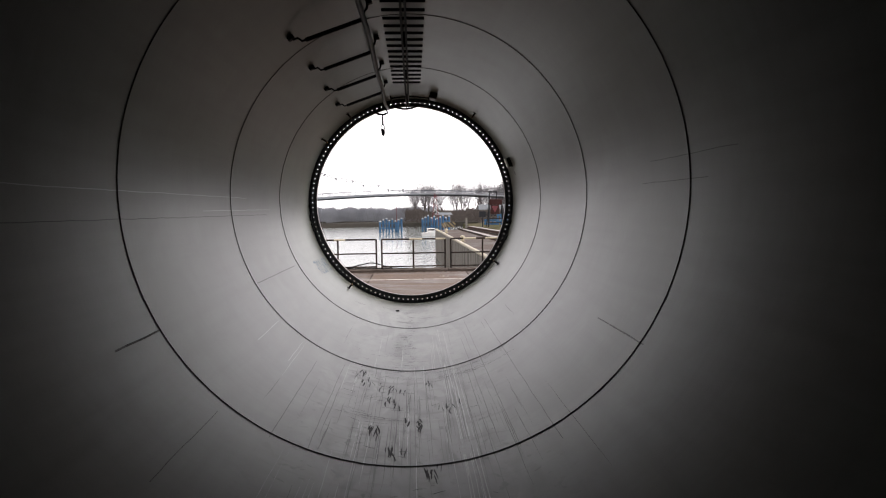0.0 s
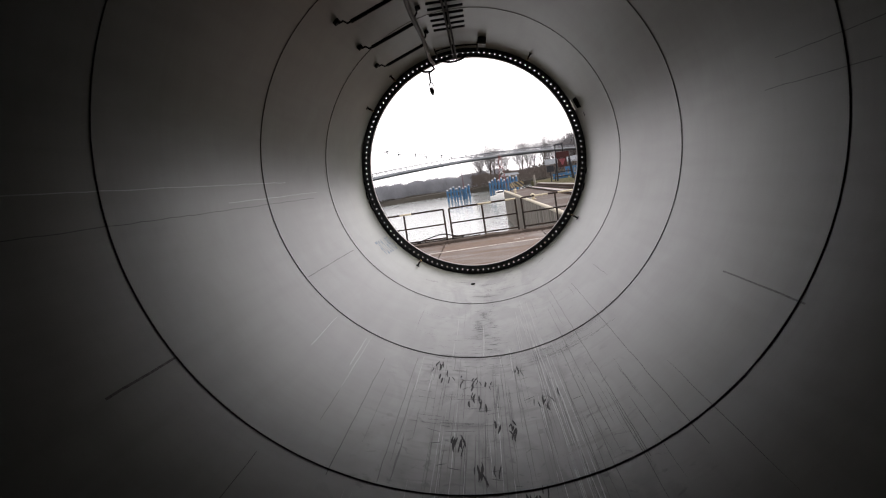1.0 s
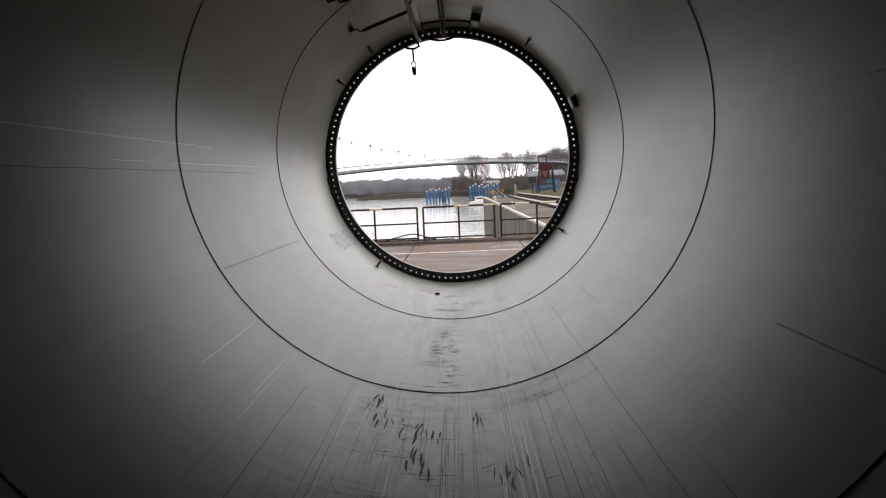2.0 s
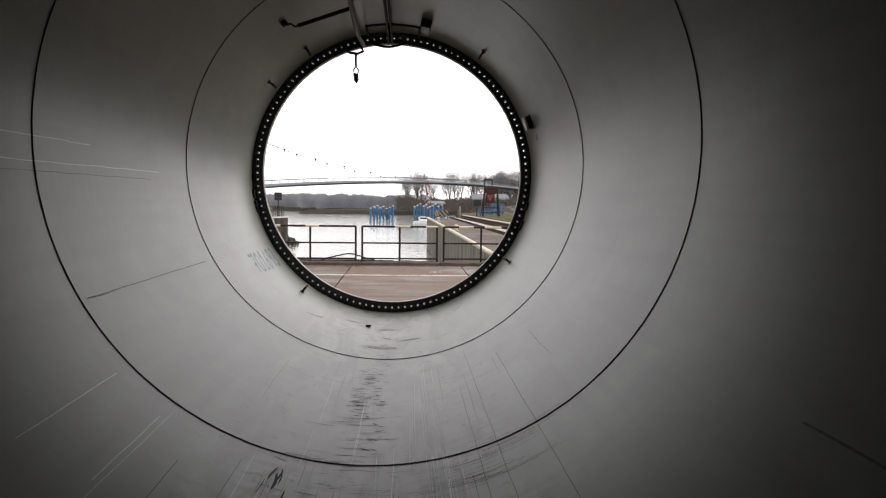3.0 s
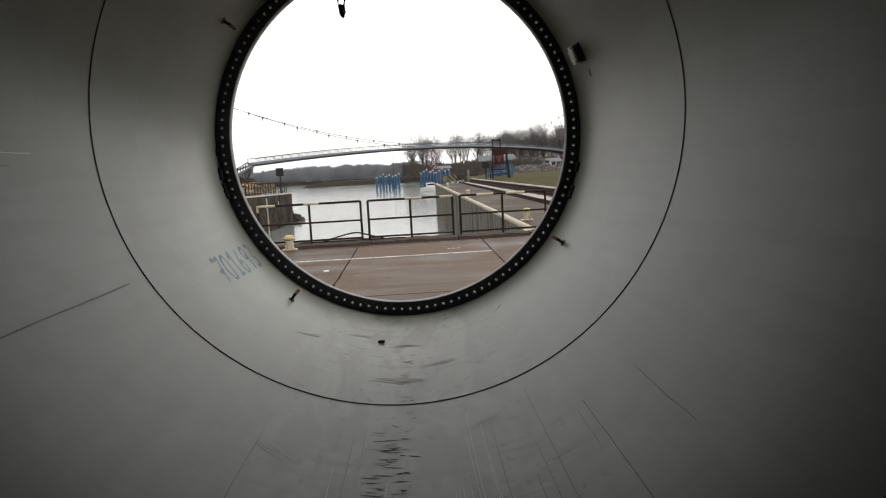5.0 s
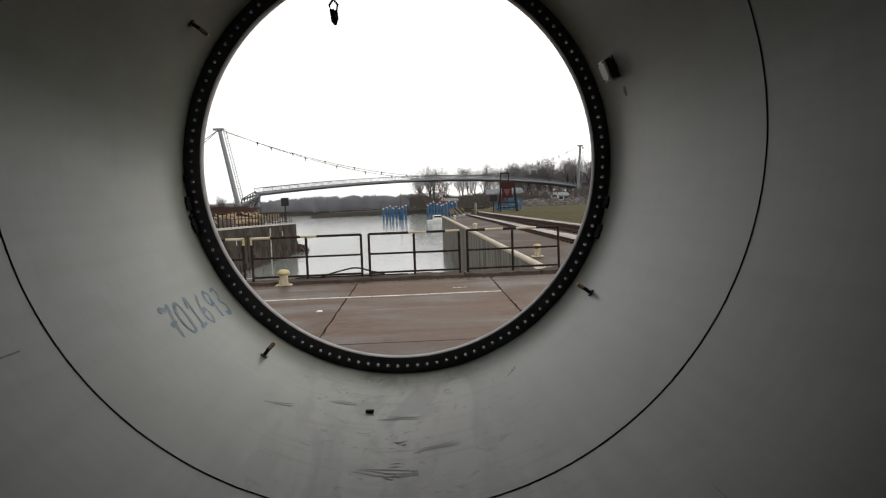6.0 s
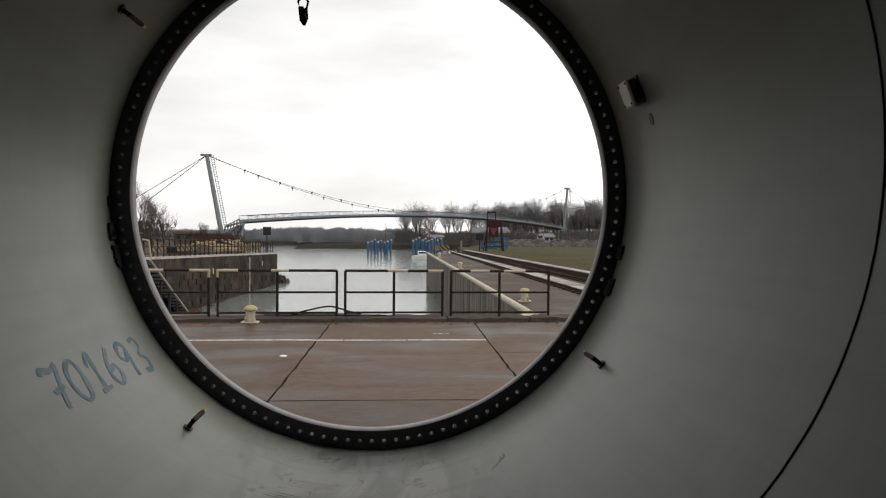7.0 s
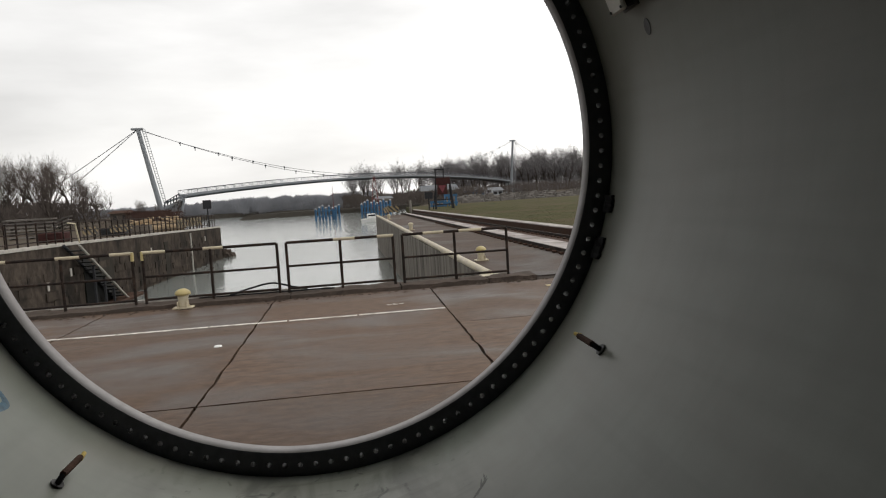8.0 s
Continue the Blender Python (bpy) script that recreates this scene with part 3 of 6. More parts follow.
crane_rail(5.55, -0.031, 14.8)
crane_rail(7.1, -0.05, 17.0)

# ---------------------------------------------------------------- the tower section
tower = thing("tower_section", (0, 0, AXIS_Z), "light grey steel wind tower section lying open on cradles", "tower section")


def ring_course(y0, y1, r, thick, n=144):
    b = bmesh.new()
    loops = []
    for rr, y in ((r, y0), (r, y1), (r + thick, y1), (r + thick, y0)):
        loops.append([b.verts.new((rr * math.sin(2 * math.pi * i / n), y, -rr * math.cos(2 * math.pi * i / n))) for i in range(n)])
    for k in range(4):
        a, c = loops[k], loops[(k + 1) % 4]
        for i in range(n):
            j = (i + 1) % n
            f = b.faces.new((a[i], a[j], c[j], c[i]))
            f.material_index = 1 if k == 2 else 0
            f.smooth = k in (0, 2)
    for e in b.edges:
        if len({f.smooth for f in e.link_faces}) > 1:
            e.smooth = False
    bmesh.ops.recalc_face_normals(b, faces=b.faces)
    return b


N_COURSES = 8
edges = [-0.004, -2.69, -5.27, -7.93] + [-7.93 - COURSE * i for i in range(1, N_COURSES - 2)]
for i in range(N_COURSES):
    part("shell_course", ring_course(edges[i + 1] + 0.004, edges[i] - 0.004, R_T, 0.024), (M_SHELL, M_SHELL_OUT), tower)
for i in range(1, N_COURSES):
    n, b = 144, bmesh.new()
    w = 0.0024 + 0.0012 * random.random() + (0.0012 if i > 2 else 0)
    y = edges[i]
    prof = [(R_T + 0.004, y - w), (R_T - 0.005, y - w * 0.5), (R_T - 0.005, y + w * 0.5), (R_T + 0.004, y + w)]
    loops = []
    for r, yy in prof:
        loops.append([b.verts.new(((r) * math.sin(2 * math.pi * k / n), yy + 0.003 * noise.noise((k * 0.9, i, 0)), -r * math.cos(2 * math.pi * k / n))) for k in range(n)])
    for a, c in zip(loops, loops[1:]):
        for k in range(n):
            j = (k + 1) % n
            b.faces.new((a[k], a[j], c[j], c[k]))
    bmesh.ops.recalc_face_normals(b, faces=b.faces)
    part("girth_weld", b, M_WELD, tower, "thin dark girth weld", smooth=True)


def shell_strip(b, y0, d0, y1, d1, width, lift=0.003, steps=0, wobble=0.0, taper=False):
    """A thin band lying on the inside of the shell between two places (y, degrees), in the tower's own frame."""
    L = math.hypot(y1 - y0, radians(d1 - d0) * R_T)
    steps = steps or max(1, int(L / 0.12))
    prev = None
    ty, ta = (y1 - y0) / L, radians(d1 - d0) * R_T / L
    for s in range(steps + 1):
        f = s / steps
        y, u = y0 + (y1 - y0) * f, radians(d0) * R_T + (radians(d1 - d0) * R_T) * f
        if wobble:
            o = wobble * noise.noise((y0 * 7 + f * L * 5, d0, 1.7))
            y, u = y - ta * o, u + ty * o
        w = width * (1 - abs(2 * f - 1) ** 3 * 0.8 if taper else 1)
        pair = []
        for side in (-0.5, 0.5):
            yy, uu = y - ta * w * side, u + ty * w * side
            a, r = uu / R_T, R_T - lift
            pair.append(b.verts.new((r * math.sin(a), yy, -r * math.cos(a))))
        if prev:
            b.faces.new((prev[0], prev[1], pair[1], pair[0]))
        prev = pair


# longitudinal welds, staggered from course to course
for y0, y1, deg, mat_, w in ((-2.95, -5.2, -60.8, M_WELD_LIGHT, 0.008), (-7.95, -8.6, -60.6, M_WELD, 0.012), (-6.9, -8.0, 55.3, M_WELD_LIGHT, 0.010)):
    b = bmesh.new()
    shell_strip(b, y0, deg, y1, deg, w, lift=0.004, wobble=0.004)
    part("long_weld", b, mat_, tower, "straight longitudinal weld")

# the flange: an annulus with drilled holes
N_HOLES, R_HOLE, HOLE = 128, 1.772, 0.0155
FT = 0.112


def flange_mesh():
    b = bmesh.new()
    step = 2 * math.pi / N_HOLES

    def pt(r, a, y):
        return b.verts.new((r * math.sin(a), y, -r * math.cos(a)))
    for s in range(N_HOLES):
        a0, am, a1 = (s - 0.5) * step, s * step, (s + 0.5) * step
        ro = R_T + 0.0242
        border = [(R_IN, a0), (R_IN, am), (R_IN, a1), (R_HOLE, a1), (ro, a1), (ro, am), (ro, a0), (R_HOLE, a0)]
        # order both loops alike: start at the inner left corner
        hole = [(R_HOLE + HOLE * dr, am + HOLE * da / R_HOLE) for dr, da in ((-0.707, -0.707), (-1, 0), (-0.707, 0.707), (0, 1), (0.707, 0.707), (1, 0), (0.707, -0.707), (0, -1))]
        lay = {}
        for y in (0.0, FT):
            lay[y] = ([pt(r, a, y) for r, a in border], [pt(r, a, y) for r, a in hole])
        for k in range(8):
            j = (k + 1) % 8
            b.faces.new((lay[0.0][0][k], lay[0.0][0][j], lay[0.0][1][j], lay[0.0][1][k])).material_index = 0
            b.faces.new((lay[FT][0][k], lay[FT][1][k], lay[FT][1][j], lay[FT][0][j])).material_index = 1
            b.faces.new((lay[0.0][1][k], lay[0.0][1][j], lay[FT][1][j], lay[FT][1][k])).material_index = 2
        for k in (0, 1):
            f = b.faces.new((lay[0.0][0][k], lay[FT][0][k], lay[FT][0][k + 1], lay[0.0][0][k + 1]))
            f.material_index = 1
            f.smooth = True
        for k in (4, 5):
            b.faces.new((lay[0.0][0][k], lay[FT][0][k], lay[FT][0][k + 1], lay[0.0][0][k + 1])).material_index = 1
    bmesh.ops.remove_doubles(b, verts=b.verts, dist=0.0003)
    bmesh.ops.recalc_face_normals(b, faces=b.faces)
    return b


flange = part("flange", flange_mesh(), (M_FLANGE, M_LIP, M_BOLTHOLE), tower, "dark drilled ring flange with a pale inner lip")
# short neck outside the shell joining flange and shell
part("flange_neck", ring_course(-0.02, FT, R_T + 0.0245, 0.02), (M_SHELL_OUT, M_SHELL_OUT), tower, "white outer edge of the flange")
# the closed far end: an added, unseen black cover that keeps daylight out
b = bmesh.new()
lathe(b, [(R_T - 0.005, 0.0), (R_T - 0.005, 0.03), (R_T - 0.3, 0.06)], 96)
cover = part("end_cover", b, M_RUBBER, tower, "added black cover closing the unseen far end")
cover.rotation_euler = (radians(90), 0, 0)
cover.location = (0, edges[-1] + 0.05, 0)

# scuffs and scratches along the lowest line
rnd = random.Random(4)
b = bmesh.new()
for _ in range(70):
    y, d, ln = rnd.triangular(-4.75, -3.0, -3.9), rnd.gauss(-4.4, 1.3), rnd.uniform(1.0, 3.6)
    shell_strip(b, y, d - ln / 2, y + rnd.uniform(-0.02, 0.02), d + ln / 2, rnd.uniform(0.003, 0.010), 0.0015, steps=4, wobble=0.012, taper=True)
for _ in range(48):
    y, d, ln = rnd.uniform(-5.1, -1.7), rnd.gauss(-0.6, 0.8), rnd.uniform(0.8, 2.4)
    shell_strip(b, y, d - ln / 2, y + rnd.uniform(-0.04, 0.04), d + ln / 2, rnd.uniform(0.004, 0.013), 0.0015, steps=4, wobble=0.016, taper=True)
for _ in range(60):
    y, d, ln = rnd.uniform(-5.7, -4.4), rnd.gauss(-3, 6.5), rnd.uniform(1.0, 6.0)
    shell_strip(b, y, d - ln / 2, y + rnd.uniform(-0.03, 0.03), d + ln / 2, rnd.uniform(0.002, 0.007), 0.0015, steps=5, wobble=0.012, taper=True)
for _ in range(60):
    y, d, ln = rnd.uniform(-11.5, -5.5), rnd.gauss(-2, 7.5), rnd.uniform(0.8, 4.0)
    shell_strip(b, y, d - ln / 2, y + rnd.uniform(-0.05, 0.05), d + ln / 2, rnd.uniform(0.003, 0.009), 0.0015, steps=4, wobble=0.014, taper=True)
for yc, dc, n_m in ((-5.48, -15.5, 5), (-5.8, -13.5, 7), (-5.95, -7.5, 8), (-6.0, -3.0, 3), (-5.75, 3.5, 4), (-7.2, -10, 9), (-8.0, 4, 9), (-6.6, 9, 7), (-6.4, -6, 8), (-7.0, 1, 9), (-7.6, -4, 8)):
    for _ in range(n_m):
        y, d = yc + rnd.gauss(0, 0.07), dc + rnd.gauss(0, 1.1)
        shell_strip(b, y, d, y - rnd.uniform(0.06, 0.24), d + rnd.uniform(-0.6, 0.6), rnd.uniform(0.006, 0.016), 0.0015, steps=5, wobble=0.025, taper=True)
for _ in range(30):
    y, d = rnd.gauss(-5.52, 0.13), rnd.uniform(3, 22)
    shell_strip(b, y, d, y + rnd.uniform(-0.02, 0.05), d + rnd.uniform(6, 20), 0.0022, 0.0015, wobble=0.01)
for _ in range(14):
    y, d = rnd.gauss(-6.7, 0.25), rnd.uniform(-20, -8)
    shell_strip(b, y, d, y, d + rnd.uniform(3, 9), 0.004, 0.0015, wobble=0.01)
part("scuff_mark", b, M_SCUFF_SHADE, tower, "black scuff marks")["kind"] = "stuff"
b = bmesh.new()
for _ in range(70):
    y, d = rnd.uniform(-9.5, -3.0), rnd.gauss(11.5, 2.2) if rnd.random() < 0.5 else rnd.gauss(-10, 11)
    shell_strip(b, y, d, y - rnd.uniform(0.5, 2.6), d + rnd.uniform(-0.5, 0.5), rnd.uniform(0.002, 0.006), 0.0012, steps=6, wobble=0.006, taper=True)
for y0, y1, d in ((-5.45, -6.4, -47), (-5.5, -6.3, -37), (-3.0, -8.2, 10.5), (-3.2, -9.0, 12.6), (-4.6, -9.5, -90), (-3.4, -6.2, -86)):
    shell_strip(b, y0, d, y1, d + 0.4, 0.005, 0.0012, wobble=0.006)
part("scratch", b, M_SCRATCH, tower, "pale lengthwise scratches")["kind"] = "stuff"
b = bmesh.new()
for y0, y1, d in ((-2.95, -8.0, 22.6), (-3.5, -8.2, 30.5), (-5.6, -9.0, 17.0), (-5.5, -7.9, -22), (-5.8, -8.0, -30), (-8.1, -9.2, -41), (-3.6, -9.5, -84), (-7.0, -8.2, 91), (-7.2, -8.6, 96),
                  (-4.0, -6.6, 18.8), (-6.0, -7.9, 14.6)):
    shell_strip(b, y0, d, y1, d, 0.0045, 0.0012, wobble=0.006)
for _ in range(75):
    y, d = rnd.uniform(-7.4, -5.2), rnd.gauss(1, 12)
    shell_strip(b, y, d, y - rnd.uniform(0.4, 1.8), d + rnd.uniform(-0.3, 0.3), rnd.uniform(0.002, 0.007), 0.0012, steps=6, wobble=0.008, taper=True)
for _ in range(40):
    y, d = rnd.uniform(-9.0, -3.0), rnd.gauss(-2, 16)
    shell_strip(b, y, d, y - rnd.uniform(0.3, 1.5), d, rnd.uniform(0.002, 0.005), 0.0012, steps=5, wobble=0.008, taper=True)
for y, d, dy, dd, w in ((-1.5, -30, 0.12, 6, 0.05), (-1.04, -18, 0.02, 7, 0.035), (-0.92, 24.5, 0.10, 2.5, 0.03), (-0.87, 25.6, 0.08, 2.2, 0.03), (-1.3, -6, 0.03, 9, 0.05), (-1.9, 2, 0.02, 9, 0.04), (-2.2, -9, -0.05, 12, 0.05),
                        (-3.3, 8, 0.1, 10, 0.012), (-3.6, -26, -0.1, 7, 0.012)):
    for k in range(3):
        shell_strip(b, y + k * 0.035, d + k * 0.9, y + dy + k * 0.03, d + dd, w * 0.45 * (1 - 0.2 * k), 0.0011 + 0.0002 * k, steps=8, wobble=0.03, taper=True)
part("scratch", b, M_SCRATCH_DARK, tower, "dark lengthwise scratches")["kind"] = "stuff"

# handwritten numerals in blue marker
STROKES = {
    "7": [[(0.0, 0.86), (0.12, 0.97), (0.55, 0.9), (0.95, 0.98), (0.7, 0.55), (0.42, 0.0)], [(0.2, 0.42), (0.85, 0.5)]],
    "0": [[(0.45, 0.98), (0.12, 0.75), (0.05, 0.35), (0.35, 0.0), (0.75, 0.1), (0.9, 0.55), (0.75, 0.9), (0.42, 0.98)]],
    "1": [[(0.15, 0.7), (0.55, 1.0), (0.5, 0.0)], [(0.15, 0.02), (0.9, 0.05)]],
    "6": [[(0.7, 1.0), (0.3, 0.65), (0.12, 0.25), (0.4, 0.0), (0.8, 0.2), (0.65, 0.5), (0.2, 0.4)]],
    "9": [[(0.85, 0.75), (0.5, 0.5), (0.15, 0.72), (0.4, 1.0), (0.8, 0.9), (0.85, 0.7), (0.7, 0.0)]],
    "3": [[(0.15, 0.95), (0.6, 1.0), (0.75, 0.75), (0.4, 0.52), (0.8, 0.35), (0.65, 0.05), (0.1, 0.05)]],
}
def shell_line(b, pts, width, lift):
    """One unbroken brush stroke through places (y, degrees) on the shell."""
    fine = []
    ext = [pts[0]] + list(pts) + [pts[-1]]
    for p0, p1, p2, p3 in zip(ext, ext[1:], ext[2:], ext[3:]):
        for q in range(6):
            t_ = q / 6
            fine.append(tuple(0.5 * (2 * b_ + (c_ - a_) * t_ + (2 * a_ - 5 * b_ + 4 * c_ - d_) * t_ ** 2 + (3 * b_ - a_ - 3 * c_ + d_) * t_ ** 3)
                              for a_, b_, c_, d_ in zip(p0, p1, p2, p3)))
    fine.append(pts[-1])
    prev = None
    for k, (y, d) in enumerate(fine):
        ya, da = fine[max(k - 1, 0)]
        yb, db = fine[min(k + 1, len(fine) - 1)]
        ty, tu = yb - ya, radians(db - da) * R_T
        L = math.hypot(ty, tu) or 1.0
        w = width * (0.75 + 0.35 * noise.noise((y * 9, d * 0.7, 0)))
        pair = []
        for side in (-0.5, 0.5):
            yy, uu = y - tu / L * w * side, radians(d) * R_T + ty / L * w * side
            r = R_T - lift
            pair.append(b.verts.new((r * math.sin(uu / R_T), yy, -r * math.cos(uu / R_T))))
        if prev:
            b.faces.new((prev[0], prev[1], pair[1], pair[0]))
        prev = pair


for k, ch in enumerate("701693"):
    b = bmesh.new()
    y_left = -1.50 + k * 0.205
    for n_s, line in enumerate(STROKES[ch]):
        shell_line(b, [(y_left + u * 0.165 + v * 0.02, -51.0 - v * 7.6 + k * 0.15) for u, v in line], 0.044, 0.002 + 0.0006 * n_s)
    part("numeral", b, M_BLUE_INK, tower, "blue handwritten numeral")

# cradles beneath, out of sight
def cradle(y):
    root = thing("steel_cradle", (0, y, 0), "black steel cradle under the tower section", "cradle", "cradles")
    b = bmesh.new()
    box(b, -1.3, 1.3, -0.25, 0.25, 0.0, 0.14, bevel=0.01)
    part("base_beam", b, M_BLACK_STEEL, root)
    for s in (-1, 1):
        b = bmesh.new()
        vs = box(b, 0.55 * s - 0.25, 0.55 * s + 0.25, -0.22, 0.22, 0.14, 0.2)
        for v in vs:
            if v.co.z > 0.15:
                v.co.z = AXIS_Z - math.sqrt((R_T + 0.0245) ** 2 - v.co.x ** 2) - 0.001
        part("saddle", b, M_BLACK_STEEL, root)


cradle(-3.5)
cradle(-17.0)

# ---------------------------------------------------------------- fittings inside the tower section
# ladder along the top with its central rail
LX, LZ = -0.045, AXIS_Z + 1.68
ladder = thing("ladder", (LX, 0, LZ), "dark steel ladder fixed along the top of the shell", "ladder")
b = bmesh.new()
box(b, -0.032, -0.010, -19.5, -0.15, -0.03, 0.03)
part("rail_profile", b, M_BLACK_STEEL, ladder)
b = bmesh.new()
box(b, 0.010, 0.032, -19.5, -0.15, -0.03, 0.03)
part("rail_profile", b, M_BLACK_STEEL, ladder)
rb = bmesh.new()
box(rb, -0.205, 0.205, -0.013, 0.013, 0.031, 0.058, bevel=0.004)
rung0 = part("rung", rb, M_BLACK_STEEL, ladder)
rung0.location = (0, -2.15, 0)
for k in range(1, 60):
    r = new("rung", rung0.data)
    r.parent = ladder
    r.location = (0, -2.15 - 0.28 * k, 0)
sb = bmesh.new()
box(sb, -0.02, 0.02, -0.03, 0.03, 0.058, 0.175)
st0 = part("standoff", sb, M_BLACK_STEEL, ladder)
st0.location = (0, -0.5, -0.03)
for k in range(1, 10):
    r = new("standoff", st0.data)
    r.parent = ladder
    r.location = (0, -0.5 - 2.0 * k, -0.03)

# frame at the ladder's end near the flange
frame_top = thing("end_frame", (0, 0, 0), "dark welded end frame of the ladder by the flange", "bracket")
for r_, y in ((1.73, -0.85), (1.70, -0.52)):
    b = bmesh.new()
    bent(b, [on_shell(y, d, r_) for d in (-169.5, -172, -176, 180, 176, 172, 169.5)], 0.014, 6)
    part("bar", b, M_BLACK_STEEL, frame_top)
for d in (-169.5, -179, 169.5):
    b = bmesh.new()
    rod(b, on_shell(-0.85, d, 1.73), on_shell(-0.52, d, 1.70), 0.012)
    part("cross_bar", b, M_BLACK_STEEL, frame_top)
    b = bmesh.new()
    rod(b, on_shell(-0.52, d, 1.70), on_shell(-0.52, d, R_T - 0.002), 0.012)
    part("foot", b, M_BLACK_STEEL, frame_top)

# cable carrier bars with bent brackets
def carrier(y):
    root = thing("cable_bracket", (0, 0, 0), "black steel cable carrier bar on bent brackets", "bracket", "cable brackets")
    p0, p1 = on_shell(y, -146.5, 1.72), on_shell(y + 0.02, -165.0, 1.68)
    b = bmesh.new()
    rod(b, p0, p1, 0.021, n=6)
    part("bar", b, M_BLACK_STEEL, root)
    foot = on_shell(y, -143.2, R_T - 0.003)
    b = bmesh.new()
    bent(b, [foot, on_shell(y + 0.01, -143.6, 1.79), on_shell(y, -144.9, 1.775), on_shell(y, -145.4, 1.73), p0], 0.011, 6)
    part("bent_arm", b, M_BLACK_STEEL, root)
    b = bmesh.new()
    rod(b, foot, on_shell(y, -143.2, 1.795), 0.035, n=10)
    part("stud", b, M_BLACK_STEEL, root)
    b = bmesh.new()
    bent(b, [p1, on_shell(y + 0.01, -166.5, 1.74), on_shell(y - 0.03, -167.6, 1.76), on_shell(y - 0.03, -168.6, R_T - 0.003)], 0.011, 6)
    part("bent_arm", b, M_BLACK_STEEL, root)
    b = bmesh.new()
    rod(b, on_shell(y - 0.03, -168.6, R_T - 0.003), on_shell(y - 0.03, -168.6, 1.79), 0.032, n=10)
    part("stud", b, M_BLACK_STEEL, root)


for k in range(12):
    carrier(-1.88 - 1.32 * k)

b = bmesh.new()
pts = [on_shell(-0.04, -166.6, 1.70), on_shell(-0.3, -166.2, 1.69)]
for k in range(1, 40):
    pts.append(on_shell(-0.3 - 0.48 * k, -165.9 + 0.35 * math.sin(k * 1.1), 1.655 - 0.012 * math.cos(k * 2.3)))
bent(b, pts, 0.026, 8)
tagged(part("power_cable", b, M_CABLE, smooth=True), "thick grey cable running along the carrier bars", "cable")

# loose cable end: loops at the flange and a plug hanging in the opening
hang = thing("hanging_cable", (0, 0, 0), "black loose cable with a plug hanging in the opening", "cable")
b = bmesh.new()
loop = [on_shell(-0.06, -166, 1.70), Vector((-0.43, -0.05, 3.70)), Vector((-0.40, -0.04, 3.64)), Vector((-0.47, -0.03, 3.61)), Vector((-0.57, -0.03, 3.62)), Vector((-0.63, -0.04, 3.66)), Vector((-0.66, -0.03, 3.69))]
bent(b, loop, 0.018, 7)
part("loop", b, M_RUBBER, hang)
b = bmesh.new()
bent(b, [Vector((-0.30 + 0.085 * k, -0.03, 3.755 - 0.05 * math.sin(math.pi * k / 5) + 0.0 * k)) for k in range(6)], 0.017, 7)
part("loop", b, M_RUBBER, hang)
b = bmesh.new()
bent(b, [(-0.495, -0.03, 3.61), (-0.492, -0.05, 3.50), (-0.490, -0.07, 3.44)], 0.014, 6)
part("lead", b, M_RUBBER, hang)
b = bmesh.new()
for s in (-1, 1):
    bent(b, [(-0.49, -0.07, 3.44), (-0.49 + 0.035 * s, -0.075, 3.39), (-0.49 + 0.02 * s, -0.08, 3.33)], 0.009, 5)
part("split_lead", b, M_RUBBER, hang)
b = bmesh.new()
rod(b, (-0.505, -0.08, 3.35), (-0.485, -0.085, 3.265), 0.020, 0.030, 8)
rod(b, (-0.485, -0.085, 3.265), (-0.480, -0.085, 3.225), 0.030, 0.010, 8)
rod(b, (-0.47, -0.08, 3.345), (-0.467, -0.08, 3.27), 0.012, 0.016, 6)
part("plug", b, M_RUBBER, hang)

# lamp with a dark hood
lamp = thing("bulkhead_lamp", (0, 0, 0), "small lamp with a dark hood and white front", "lamp")
b = bmesh.new()
vs = box(b, -0.062, 0.062, -0.30, 0.0, -0.10, 0.0, bevel=0.012)
hood = part("hood", b, M_DARK_PLASTIC, lamp)
b = bmesh.new()
box(b, -0.055, 0.055, 0.0, 0.075, -0.085, -0.005, bevel=0.01)
front = part("front", b, M_BOX_WHITE, lamp, "white plastic front")
lp = on_shell(-0.62, 167.4, R_T - 0.002)
lamp.matrix_world = Matrix.Translation(lp) @ Euler((0, radians(-12.6) * -1, 0)).to_matrix().to_4x4()

# junction box on the side wall
jb = thing("junction_box", (0, 0, 0), "off-white junction box with a dark back on the shell", "box")
b = bmesh.new()
box(b, -0.09, 0.09, -0.085, 0.085, -0.01, 0.012)
part("back_plate", b, M_DARK_PLASTIC, jb)
b = bmesh.new()
box(b, -0.08, 0.08, -0.075, 0.075, 0.012, 0.06, bevel=0.01)
part("body", b, M_DARK_PLASTIC, jb)
b = bmesh.new()
box(b, -0.085, 0.085, -0.08, 0.08, 0.06, 0.085, bevel=0.01)
part("lid", b, M_BOX_WHITE, jb, "off-white lid")
for sx in (-1, 1):
    for sy in (-1, 1):
        b = bmesh.new()
        rod(b, (0.066 * sx, 0.062 * sy, 0.084), (0.066 * sx, 0.062 * sy, 0.089), 0.008)
        part("screw", b, M_BLACK_STEEL, jb)
a = radians(111.0)
pos = on_shell(-0.57, 111.0, R_T)
nz = Vector((-math.sin(a), 0, math.cos(a)))
ny_ = Vector((0, 1, 0))
nx_ = ny_.cross(nz)
jb.matrix_world = Matrix.Translation(pos) @ Matrix((nx_, ny_, nz)).transposed().to_4x4()

